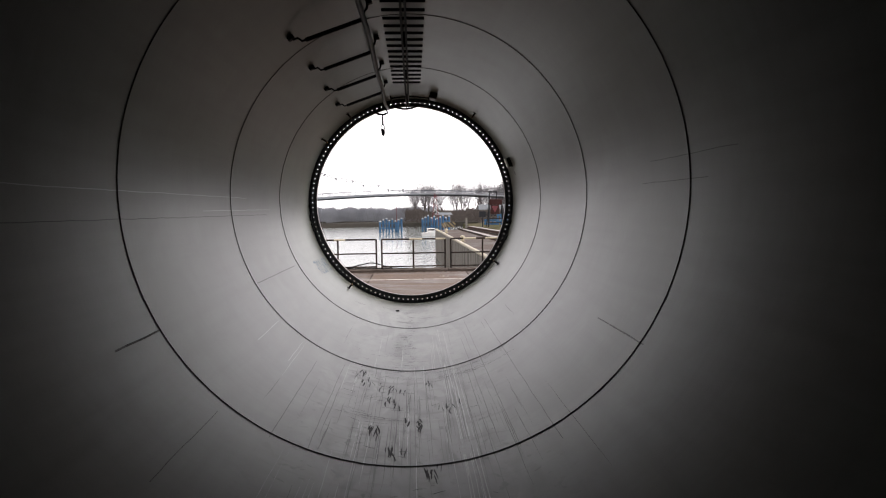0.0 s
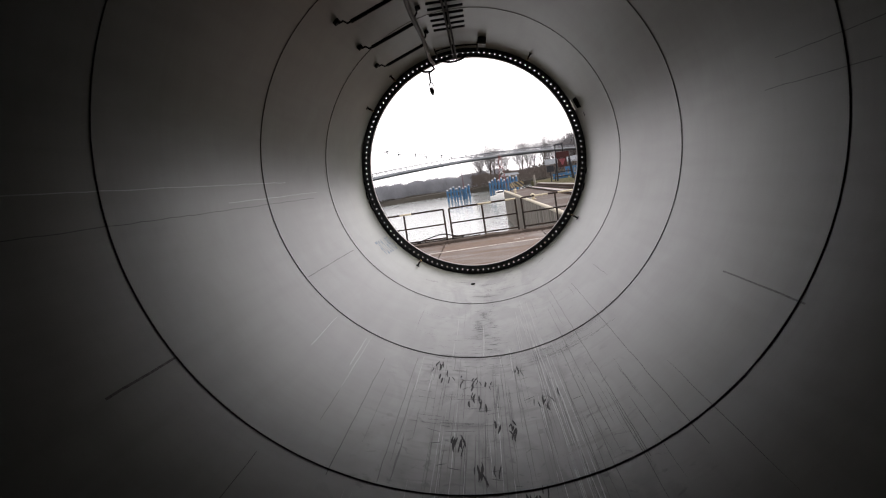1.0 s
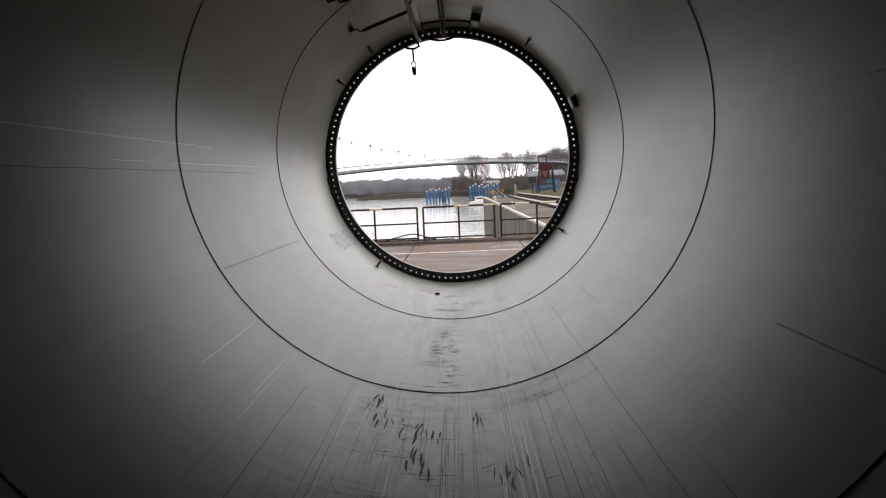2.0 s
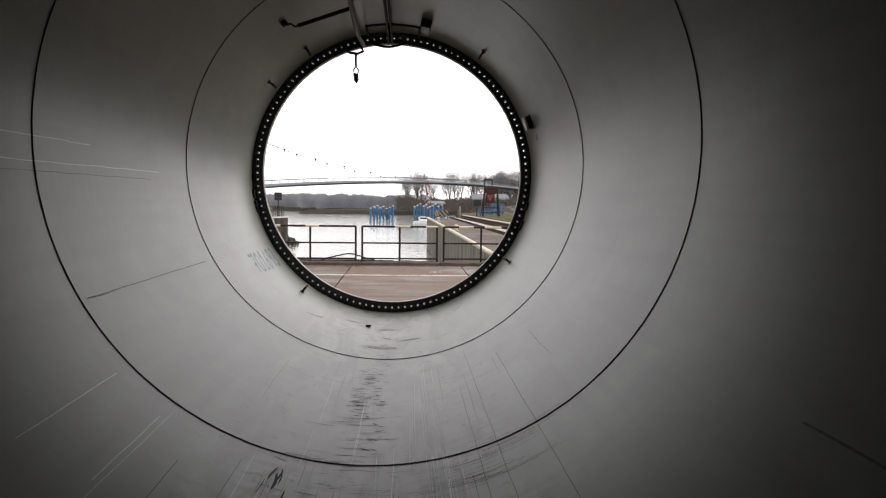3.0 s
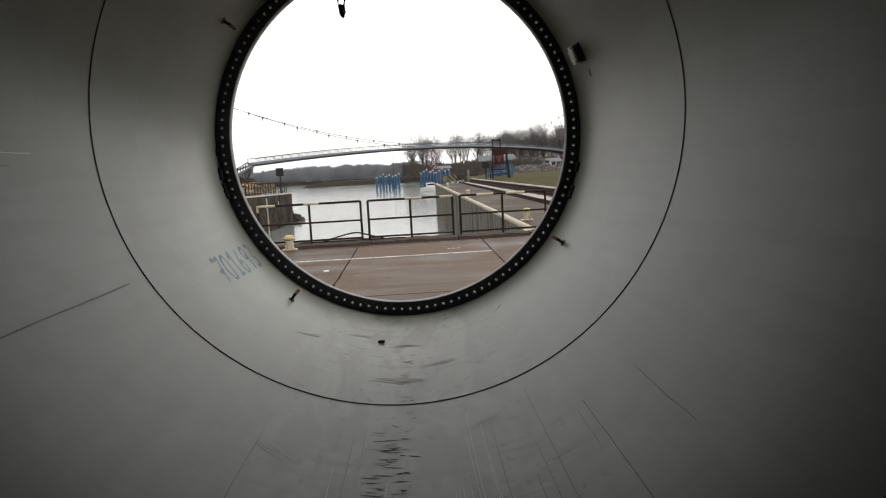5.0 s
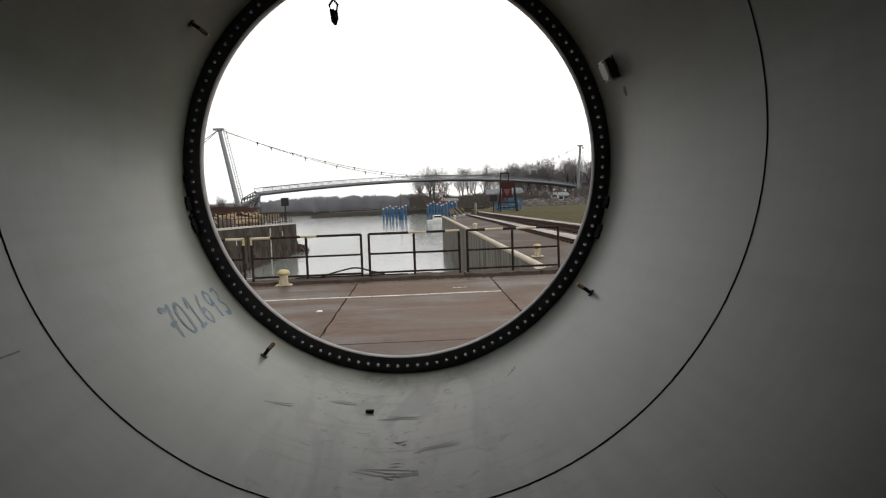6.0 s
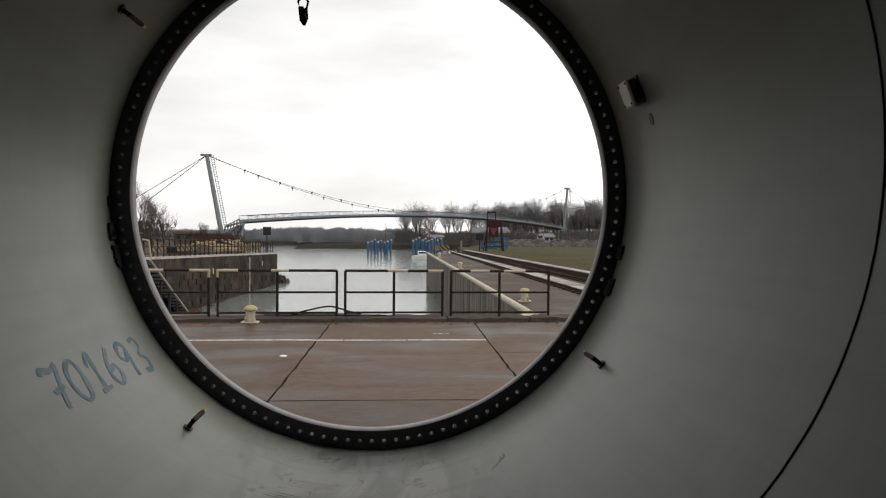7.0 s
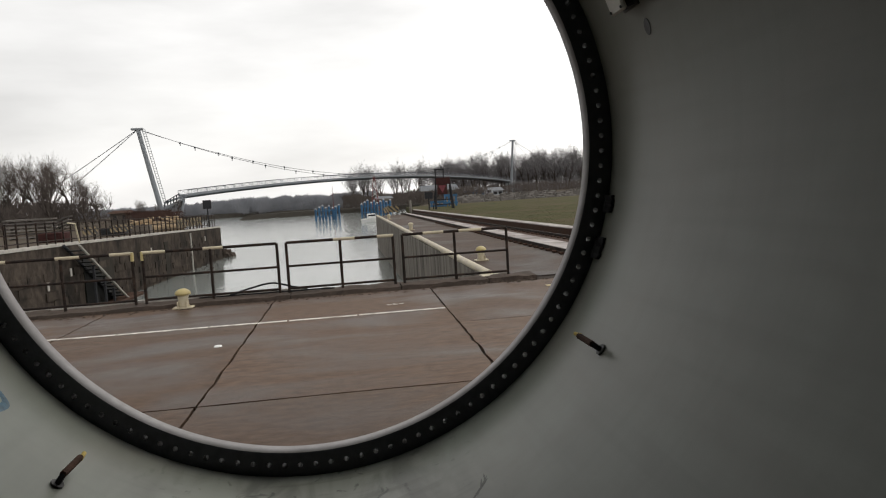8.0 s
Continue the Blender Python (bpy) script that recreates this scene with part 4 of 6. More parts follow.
sticker = bmesh.new()
lathe(sticker, [(0.030, 0.0), (0.030, 0.003)], 18)
tag = part("round_tag", sticker, M_DARK_PLASTIC)
tagged(tag, "small dark oval tag on the shell wall", "tag")
a = radians(104.6)
nz = Vector((-math.sin(a), 0, math.cos(a)))
tag.matrix_world = Matrix.Translation(on_shell(-0.66, 104.6, R_T)) @ Matrix((ny_.cross(nz), ny_, nz)).transposed().to_4x4() @ Matrix.Diagonal((1.35, 1, 1, 1))


# studs with yellow tips standing on the wall near the flange
def stud(y, deg, length=0.22):
    root = thing("wall_stud", (0, 0, 0), "black steel stud with a yellow tip on the shell", "stud", "wall studs")
    foot = on_shell(y - 0.10, deg, R_T - 0.002)
    tip = on_shell(y + length - 0.10, deg, R_T - 0.075)
    b = bmesh.new()
    rod(b, foot, on_shell(y - 0.10, deg, R_T - 0.065), 0.014, n=8)
    part("pin", b, M_BLACK_STEEL, root)
    b = bmesh.new()
    rod(b, on_shell(y - 0.11, deg, R_T - 0.062), on_shell(y + length * 0.35, deg, R_T - 0.068), 0.016, n=8)
    part("clamp", b, M_RUST, root)
    b = bmesh.new()
    rod(b, on_shell(y + length * 0.3, deg + 0.25, R_T - 0.068), tip, 0.010, n=8)
    part("tip", b, M_YELLOW_STUD, root, "yellow painted tip")
    b = bmesh.new()
    rod(b, foot, on_shell(y - 0.10, deg, R_T - 0.012), 0.03, n=10)
    part("base", b, M_DARK_PLASTIC, root)


for y, d in ((-0.58, 53.5), (-0.58, -36.5), (-0.55, -125.6), (-0.62, 143.4), (-0.50, -144.6)):
    stud(y, d)

# torn scraps of black tape where the flange meets the shell
for y, d, w, h in ((-0.10, 77.4, 0.10, 0.06), (-0.10, 69.2, 0.13, 0.07), (-0.08, -81.3, 0.12, 0.06), (-0.06, -75.8, 0.16, 0.07), (-0.06, -88.0, 0.06, 0.035)):
    b = bmesh.new()
    rows_ = []
    for s_ in range(10):
        f = s_ / 9 - 0.5
        dd = d + math.degrees(w * f / R_T)
        ln = h * (0.5 + 0.7 * abs(noise.noise((d + s_ * 1.3, 2.0, 0))))
        y_e = y - ln + 0.03
        rows_.append([b.verts.new(on_shell(yy, dd, R_T - lift - 0.010 * noise.noise((s_ * 0.8, d, yy * 30)))) for yy, lift in
                      ((0.0, 0.003), (y_e, 0.003), (y_e - 0.004, 0.020), (y_e * 0.5, 0.032), (0.0, 0.022))])
    for p_, q_ in zip(rows_, rows_[1:]):
        for i in range(5):
            j = (i + 1) % 5
            b.faces.new((p_[i], p_[j], q_[j], q_[i]))
    b.faces.new(rows_[0][::-1])
    b.faces.new(rows_[-1])
    bmesh.ops.recalc_face_normals(b, faces=b.faces)
    tagged(part("tape_scrap", b, M_RUBBER), "torn scrap of black tape at the flange", "tape", "tape scraps")

b = bmesh.new()
box(b, -0.03, 0.03, -0.02, 0.02, 0, 0.018, bevel=0.005)
lump = part("dirt_lump", b, M_SCUFF_SHADE)
tagged(lump, "small dark lump of dirt on the shell floor", "dirt")
lump.location = on_shell(-1.13, -8.0, R_T - 0.002)

# ---------------------------------------------------------------- railing on the apron's edge
def railing(x0, xm, x1, bands):
    """One black railing panel with three posts and three rails; bands are yellow stretches of the top rail."""
    root = thing("railing_panel", (0, 0, 0), "black steel railing panel with yellow bands on its top rail", "railing", "quay railing")
    for x in (x0, xm, x1):
        b = bmesh.new()
        rod(b, (x, fence_y(x), 0.04), (x, fence_y(x), 1.0), 0.027, n=10)
        part("post", b, M_RAIL_BLACK, root)
    for z, r in ((1.0, 0.027), (0.56, 0.022), (0.145, 0.022)):
        b = bmesh.new()
        rod(b, (x0, fence_y(x0), z), (x1, fence_y(x1), z), r, n=10)
        part("rail", b, M_RAIL_BLACK, root)
    for xa, xb in bands:
        b = bmesh.new()
        rod(b, (xa, fence_y(xa), 1.0), (xb, fence_y(xb), 1.0), 0.030, n=10)
        part("yellow_band", b, M_CREAM, root, "faded yellow band")
    return root


railing(-8.6, -7.45, -6.3, [(-6.9, -6.3)])
railing(-6.08, -4.87, -3.68, [(-6.1, -5.75), (-4.95, -4.55), (-4.05, -3.67)])
railing(-3.50, -2.33, -1.14, [(-3.51, -3.1), (-2.45, -2.1)])
railing(-0.97, 0.02, 1.02, [(-0.1, 0.3), (0.72, 1.03)])
railing(1.20, 2.21, 3.25, [(1.6, 2.0), (2.3, 2.75)])
for x, nm in ((-3.505, "railing_panel.002"), (-3.675, "railing_panel.001")):
    b = bmesh.new()
    rod(b, (x, fence_y(x), 0.86), (x, fence_y(x), 1.02), 0.031, n=10)
    part("yellow_post_top", b, M_YELLOW, bpy.data.objects[nm], "yellow post top")

b = bmesh.new()
bent(b, [(-2.05 + 0.1 * k, 9.0 + 0.012 * k, 0.10 + 0.16 * math.sin(math.pi * k / 14) ** 1.3 + 0.01 * math.sin(k)) for k in range(15)], 0.017, 8)
tagged(part("hose", b, M_RUBBER, smooth=True), "black rubber hose arching over the concrete edge", "hose")
b = bmesh.new()
bent(b, [(-2.6 + 0.13 * k, 9.06 + 0.02 * math.sin(k * 1.3), 0.095) for k in range(20)], 0.014, 6)
tagged(part("hose", b, M_RUBBER, smooth=True), "thin black hose lying on the concrete edge", "hose")


def bollard(x, y, z, h, cap_mat, label):
    root = thing("mooring_bollard", (x, y, z), label, "bollard", "mooring bollards")
    root.scale = (0.84, 0.84, 0.88)
    b = bmesh.new()
    box(b, -0.2, 0.2, -0.16, 0.16, 0, 0.04, bevel=0.012)
    part("base_plate", b, M_CREAM, root)
    b = bmesh.new()
    lathe(b, [(0.135, 0.04), (0.11, 0.08), (0.10, h * 0.45), (0.115, h * 0.66)], 20)
    part("body", b, M_CREAM, root, smooth=True)
    b = bmesh.new()
    lathe(b, [(0.115, h * 0.66), (0.155, h * 0.70), (0.16, h * 0.78), (0.13, h * 0.9), (0.07, h * 0.98), (0.01, h)], 20)
    part("cap", b, cap_mat, root, "yellow mushroom cap" if cap_mat is M_YELLOW else "", smooth=True)
    for s in (-1, 1):
        b = bmesh.new()
        box(b, 0.09 * s - 0.012, 0.09 * s + 0.012, -0.15, -0.07, 0.035, 0.15)
        part("rib", b, M_CREAM, root)


bollard(-2.76, 8.55, 0.0, 0.40, M_YELLOW, "cream mooring bollard with a yellow cap on the apron")
bollard(3.40, 12.85, -0.012, 0.42, M_YELLOW, "cream mooring bollard with a yellow cap on the quay")
bollard(2.98, 28.6, -0.012, 0.42, M_CREAM, "cream mooring bollard beside the edge pipe")
bollard(2.75, 44.0, -0.012, 0.42, M_CREAM, "cream mooring bollard near the quay's end")

pipe = thing("edge_pipe", (0, 0, 0), "cream painted steel pipe along the quay's edge", "pipe")
for k in range(8):
    b = bmesh.new()
    y0, y1 = 9.75 + k * 5.4, 9.75 + (k + 1) * 5.4 - 0.03
    rod(b, (quay_x(y0) - 0.07, y0, 0.035), (quay_x(y1) - 0.07, y1, 0.035), 0.085, n=14)
    part("pipe_length", b, M_CREAM, pipe, smooth=False)
b = bmesh.new()
box(b, 2.72, 3.35, 9.3, 9.62, -0.01, 0.06, bevel=0.02)
tagged(part("edge_stone", b, M_CREAM), "cream painted stone at the pipe's end", "stone")

b = bmesh.new()
lathe(b, [(0.055, 0.0), (0.05, 0.012), (0.02, 0.02)], 7)
p = part("paper_scrap", b, M_WHITE)
tagged(p, "crumpled white paper scrap on the slabs", "litter")
p.location = (-1.50, 4.95, 0.0)

# crumbs of concrete and dirt along the kerb
rk = random.Random(31)
verts, faces = [], []
for _ in range(420):
    x = rk.uniform(-9, 4.2)
    y = fence_y(x) - 0.36 - abs(rk.gauss(0, 0.16))
    s_ = rk.uniform(0.008, 0.04)
    b0 = len(verts)
    for q in ((-1, -1, -0.3), (1, -0.8, -0.3), (0.8, 1, -0.3), (-0.9, 0.9, -0.3), (0.1, 0.0, 0.7)):
        verts.append((x + q[0] * s_ * rk.uniform(0.6, 1.4), y + q[1] * s_ * rk.uniform(0.6, 1.4), q[2] * s_ * 0.8))
    for f in ((0, 1, 4), (1, 2, 4), (2, 3, 4), (3, 0, 4)):
        faces.append([b0 + i for i in f])
me = bpy.data.meshes.new("debris")
me.from_pydata(verts, [], faces)
me.materials.append(M_KERB)
tagged(new("debris", me), "dark crumbs of concrete and dirt along the edge", "debris", kind="stuff")

# hazard barrier at the end of the right quay
def hazard_board(x, y, z, w, h, turn, label="black and yellow striped barrier board on posts"):
    root = thing("barrier", (x, y, z), label, "barrier", "hazard barriers")
    root.rotation_euler = (0, 0, radians(turn))
    b = bmesh.new()
    box(b, -w / 2, w / 2, -0.02, 0.02, 0.25, 0.25 + h)
    part("board", b, M_HAZARD, root)
    for s in (-1, 1):
        b = bmesh.new()
        rod(b, (s * w * 0.4, 0.045, 0.0), (s * w * 0.4, 0.045, 0.25 + h), 0.025, n=6)
        part("post", b, M_RAIL_BLACK, root)


hazard_board(3.55, 52.6, -0.012, 1.0, 0.5, 0)
hazard_board(2.95, 51.8, -0.012, 0.7, 0.45, 55)

# gantry with a dark red panel and a triangle sign
gantry = thing("sign_gantry", (8.6, 58.5, 0.0), "dark steel sign gantry with a red triangle panel", "sign")
for sx, lean in ((-0.62, -0.12), (0.62, 0.34)):
    b = bmesh.new()
    rod(b, (sx + lean, 0, -0.3), (sx, 0, 2.95), 0.10, 0.09, n=6)
    part("leg", b, M_BLACK_STEEL, gantry)
    b = bmesh.new()
    rod(b, (sx, 0.05, 2.2), (sx * 1.5, 0.9, -0.3), 0.05, n=6)
    part("brace", b, M_BLACK_STEEL, gantry)
for z in (0.5, 0.95):
    b = bmesh.new()
    box(b, -0.68, 0.78, -0.06, 0.06, z - 0.05, z + 0.05)
    part("cross_beam", b, M_BLACK_STEEL, gantry)
for x in (-0.62, 0.12):
    b = bmesh.new()
    box(b, x - 0.045, x + 0.045, -0.045, 0.045, 2.9, 3.72)
    part("top_post", b, M_BLACK_STEEL, gantry)
b = bmesh.new()
box(b, -0.70, 0.20, -0.08, 0.08, 3.64, 3.78)
part("top_beam", b, M_BLACK_STEEL, gantry)
b = bmesh.new()
box(b, -0.62, 0.66, -0.30, 0.30, 2.35, 2.95, bevel=0.03)
part("housing", b, M_DARK_RED, gantry, "dark rusty red housing")
b = bmesh.new()
box(b, -0.55, 0.36, -0.36, -0.30, 1.42, 2.34)
part("panel", b, M_DARK_RED, gantry, "dark red panel")
b = bmesh.new()
tri = [(-0.44, 2.24), (0.26, 2.24), (-0.09, 1.55)]
lo_ = [b.verts.new((x, -0.39, z)) for x, z in tri]
hi_ = [b.verts.new((x, -0.362, z)) for x, z in tri]
b.faces.new(lo_)
b.faces.new(hi_[::-1])
for i in range(3):
    b.faces.new((lo_[i], hi_[i], hi_[(i + 1) % 3], lo_[(i + 1) % 3]))
bmesh.ops.recalc_face_normals(b, faces=b.faces)
part("triangle", b, M_SIGN_RED, gantry, "faded red triangle")
b = bmesh.new()
box(b, -1.7, -1.0, -0.15, 0.15, 1.1, 1.7)
rod(b, (-1.35, 0, -0.3), (-1.35, 0, 1.25), 0.06, n=6)
part("side_panel", b, M_BLACK_STEEL, gantry, "small dark side panel")


# blue pile groups and blue machinery
def pile_group(x, y, z, n, width, h, label):
    root = thing("pile_group", (x, y, z), label, "piles", "blue pile groups")
    for k in range(n):
        px = -width / 2 + width * k / (n - 1)
        py = (k % 3) * 0.9
        hh = h * (0.8 + 0.2 * ((k * 7) % 5) / 4)
        b = bmesh.new()
        rod(b, (px, py, -1.5), (px, py, hh), 0.21, n=10)
        part("pile", b, M_BLUE, root)
        b = bmesh.new()
        lathe(b, [(0.23, hh), (0.23, hh + 0.12), (0.03, hh + 0.28)], 10)
        cap = part("pile_cap", b, M_CARAVAN, root, "grey pile cap")
        cap.location = (px, py, 0)
    for zz in (h * 0.3, h * 0.68):
        b = bmesh.new()
        box(b, -width / 2 - 0.2, width / 2 + 0.2, -0.34, -0.24, zz - 0.08, zz + 0.08)
        part("waler", b, M_BLUE, root)
    return root


pile_group(-4.6, 128.5, WATER_Z, 8, 4.4, 2.7, "blue steel pile group standing in the water")
pile_group(4.8, 131.5, WATER_Z, 10, 5.6, 3.2, "blue steel pile group beside the moored boat")
mast_red = thing("marker_mast", (-3.4, 129.6, WATER_Z), "thin red marker mast on the piles", "mast")
b = bmesh.new()
rod(b, (0, 0, 2.0), (0, 0, 6.4), 0.07, 0.03, n=6)
part("pole", b, M_RED, mast_red)
b = bmesh.new()
rod(b, (0, 0, -1.0), (0, 0, 2.0), 0.16, n=8)
part("pile", b, M_BLUE, mast_red)

lattice = thing("lattice_tower", (4.9, 136.0, -1.0), "red lattice marker tower behind the blue piles", "tower")
for sx, sy in ((-1, -1), (1, -1), (1, 1), (-1, 1)):
    b = bmesh.new()
    rod(b, (sx * 1.0, sy * 0.8, -2.5), (sx * 0.12, sy * 0.12, 6.6), 0.08, 0.05, n=5)
    part("leg", b, M_RED, lattice)
for k in range(6):
    z0, z1 = 0.3 + k * 1.0, 1.3 + k * 1.0
    w0, w1 = 1.0 - 0.88 * z0 / 6.6, 1.0 - 0.88 * z1 / 6.6
    b = bmesh.new()
    rod(b, (-w0, -0.6 * w0, z0), (w1, -0.6 * w1, z1), 0.05, n=4)
    rod(b, (w0, -0.6 * w0, z0), (-w1, -0.6 * w1, z1), 0.05, n=4)
    part("lattice_brace", b, M_RED if k % 2 else M_WHITE, lattice)


def boat(x, y, turn, L, label):
    root = thing("boat", (x, y, WATER_Z), label, "boat")
    root.rotation_euler = (0, 0, radians(turn))
    b = bmesh.new()
    rows = []
    for s in range(9):
        f = s / 8
        w = L * 0.17 * (1 - max(0, (f - 0.55) / 0.45) ** 2)
        rows.append([b.verts.new((L * (f - 0.5), q * w * k, z)) for q, k, z in ((-1, 1, 0.55 + 0.25 * f), (-1, 0.7, 0.0), (0, 0, -0.25), (1, 0.7, 0.0), (1, 1, 0.55 + 0.25 * f))])
    for p_, q_ in zip(rows, rows[1:]):
        for i in range(4):
            b.faces.new((p_[i], p_[i + 1], q_[i + 1], q_[i]))
        b.faces.new((p_[0], q_[0], q_[4], p_[4]))
    b.faces.new(rows[0])
    part("hull", b, M_WHITE, root)
    b = bmesh.new()
    vs = box(b, -L * 0.22, L * 0.16, -L * 0.11, L * 0.11, 0.6, 1.35, bevel=0.08)
    part("cabin", b, M_WHITE, root)
    b = bmesh.new()
    box(b, -L * 0.2, L * 0.14, -L * 0.113, L * 0.113, 0.95, 1.22)
    part("window_band", b, M_BLACK_STEEL, root, "dark window band")


boat(3.2, 106, 8, 3.4, "small white cabin boat moored by the wall")

b = bmesh.new()
# blue machinery by the gantry
def blue_frame(x, y, w, h):
    root = thing("gate_frame", (x, y, -0.1), "blue steel lifting frame on the quay", "frame", "blue frames")
    for k in range(4):
        px = -w / 2 + w * k / 3
        b_ = bmesh.new()
        box(b_, px - 0.09, px + 0.09, -0.1, 0.1, -0.4, h)
        part("post", b_, M_BLUE, root)
    for zz in (h * 0.4, h * 0.95):
        b_ = bmesh.new()
        box(b_, -w / 2 - 0.15, w / 2 + 0.15, -0.16, -0.1, zz - 0.12, zz + 0.12)
        part("beam", b_, M_BLUE, root)


b.free()
blue_frame(9.1, 67, 1.3, 0.75)
blue_frame(10.35, 66, 1.1, 1.4)


def hut(name, x, y, z, w, d, h, wall_mat, roof_mat, label, windows=3):
    root = thing(name, (x, y, z), label, "building", "far buildings")
    b = bmesh.new()
    box(b, -w / 2, w / 2, 0, d, -1.5, h)
    part("wall", b, wall_mat, root)
    b = bmesh.new()
    vs = [b.verts.new(p_) for p_ in ((-w / 2 - 0.4, -0.5, h), (w / 2 + 0.4, -0.5, h), (w / 2 + 0.4, d + 0.5, h), (-w / 2 - 0.4, d + 0.5, h), (-w / 2, d / 2, h + w * 0.16), (w / 2, d / 2, h + w * 0.16))]
    for q in ((0, 1, 5, 4), (2, 3, 4, 5), (0, 4, 3), (1, 2, 5), (3, 2, 1, 0)):
        b.faces.new([vs[i] for i in q])
    part("roof", b, roof_mat, root)
    for k in range(windows):
        cx = -w / 2 + w * (k + 0.5) / windows
        b = bmesh.new()
        box(b, cx - w * 0.09, cx + w * 0.09, -0.06, -0.004, h * 0.35, h * 0.8)
        part("window", b, M_BLACK_STEEL, root, "dark window")


hut("pavilion", 7.4, 152, -1.6, 3.6, 3, 2.3, M_HUT, M_ROOF, "small pavilion with a grey roof by the water")
hut("shed", 22.0, 165, -0.8, 9.0, 5, 2.6, M_HUT, M_ROOF, "long grey shed among bare trees", 4)
hut("shed", 41.0, 192, -0.9, 6.0, 5, 1.7, M_CARAVAN, M_ROOF, "pale riverside building with dark windows", 4)
hut("shed", 32.0, 172, -0.9, 5.0, 4, 2.2, M_BLUE, M_ROOF, "blue shed beyond the grass", 2)
hut("shed", -30.6, 92, 0.0, 2.4, 2.2, 1.3, M_HUT, M_RUST, "low brown hut behind the yard", 2)

def caravan(x, y, z, turn, L, label):
    root = thing("caravan", (x, y, z), label, "caravan", "parked caravans")
    root.rotation_euler = (0, 0, radians(turn))
    b = bmesh.new()
    box(b, -L / 2, L / 2, -1.0, 1.0, 0.45, 2.25, bevel=0.22)
    part("body", b, M_CARAVAN, root)
    for dx in (-0.28, 0.22):
        b = bmesh.new()
        box(b, L * dx - 0.45, L * dx + 0.45, -1.03, -1.004, 1.2, 1.8)
        part("window", b, M_BLACK_STEEL, root, "dark window")
    b = bmesh.new()
    rod(b, (0.1, -0.95, 0.32), (0.1, -0.75, 0.32), 0.32, n=14)
    part("wheel", b, M_RUBBER, root)
    b = bmesh.new()
    rod(b, (L / 2 - 0.1, 0, 0.5), (L / 2 + 1.0, 0, 0.45), 0.06, n=6)
    rod(b, (L / 2 + 0.9, 0, 0.45), (L / 2 + 0.9, 0, 0.0), 0.04, n=6)
    part("drawbar", b, M_GALV, root)


for x, y, turn, L in ((32.5, 180, 14, 3.4), (37.2, 183, -6, 3.6)):
    caravan(x, y, -0.75, turn, L, "white parked caravan beyond the grass")

# pale post
b = bmesh.new()
rod(b, (0, 0, -0.3), (0, 0, 1.0), 0.12, n=10)
p = part("marker_post", b, M_WALL)
tagged(p, "short pale concrete post behind the track", "post")
p.location = (5.9, 63.0, 0.0)

# ---------------------------------------------------------------- footbridge
DA, DB = Vector((-31.1, 130.0, 0)), Vector((54.1, 230.0, 0))


def deck_pt(s):
    p_ = DA.lerp(DB, s)
    p_.z = 3.8 + 10.26 * s - 10.36 * s * s
    return p_


ALONG = (DB - DA).normalized()
SIDE = Vector((ALONG.y, -ALONG.x, 0))
bridge = thing("footbridge", (0, 0, 0), "slender grey arched suspension footbridge over the canal", "bridge")


def swept(sec, mat_, name, label="", s0=0.0, s1=1.0, n=40):
    b = bmesh.new()
    rows = []
    for k in range(n + 1):
        c = deck_pt(s0 + (s1 - s0) * k / n)
        rows.append([b.verts.new(c + SIDE * u + Vector((0, 0, w))) for u, w in sec])
    m = len(sec)
    for p_, q_ in zip(rows, rows[1:]):
        for i in range(m):
            j = (i + 1) % m
            b.faces.new((p_[i], p_[j], q_[j], q_[i]))
    b.faces.new(rows[0])
    b.faces.new(rows[-1][::-1])
    bmesh.ops.recalc_face_normals(b, faces=b.faces)
    return part(name, b, mat_, bridge, label)


swept([(-1.5, 0.05), (1.5, 0.05), (1.5, -0.12), (0.9, -0.40), (-0.9, -0.40), (-1.5, -0.12)], M_BRIDGE, "deck")
swept([(-1.0, -0.41), (1.0, -0.41), (0.8, -0.62), (-0.8, -0.62)], M_BRIDGE_DARK, "girder", "dark underside girder")
for u in (-1.53, 1.53):
    swept([(u - 0.02, 0.16), (u + 0.02, 0.16), (u + 0.02, -0.20), (u - 0.02, -0.20)], M_FASCIA, "fascia", "pale grey fascia panel")
for u in (-1.45, 1.45):
    for w in (0.4, 0.66, 0.95):
        t_ = 0.055 if w > 0.9 else 0.022
        swept([(u - t_, w), (u + t_, w), (u + t_, w - 2 * t_), (u - t_, w - 2 * t_)], M_BRIDGE_DARK if w > 0.9 else M_BRIDGE, "handrail")
    for k in range(61):
        c = deck_pt(k / 60) + SIDE * u
        b = bmesh.new()
        rod(b, c, c + Vector((0, 0, 0.92)), 0.035, n=4)
        part("baluster", b, M_BRIDGE, bridge)


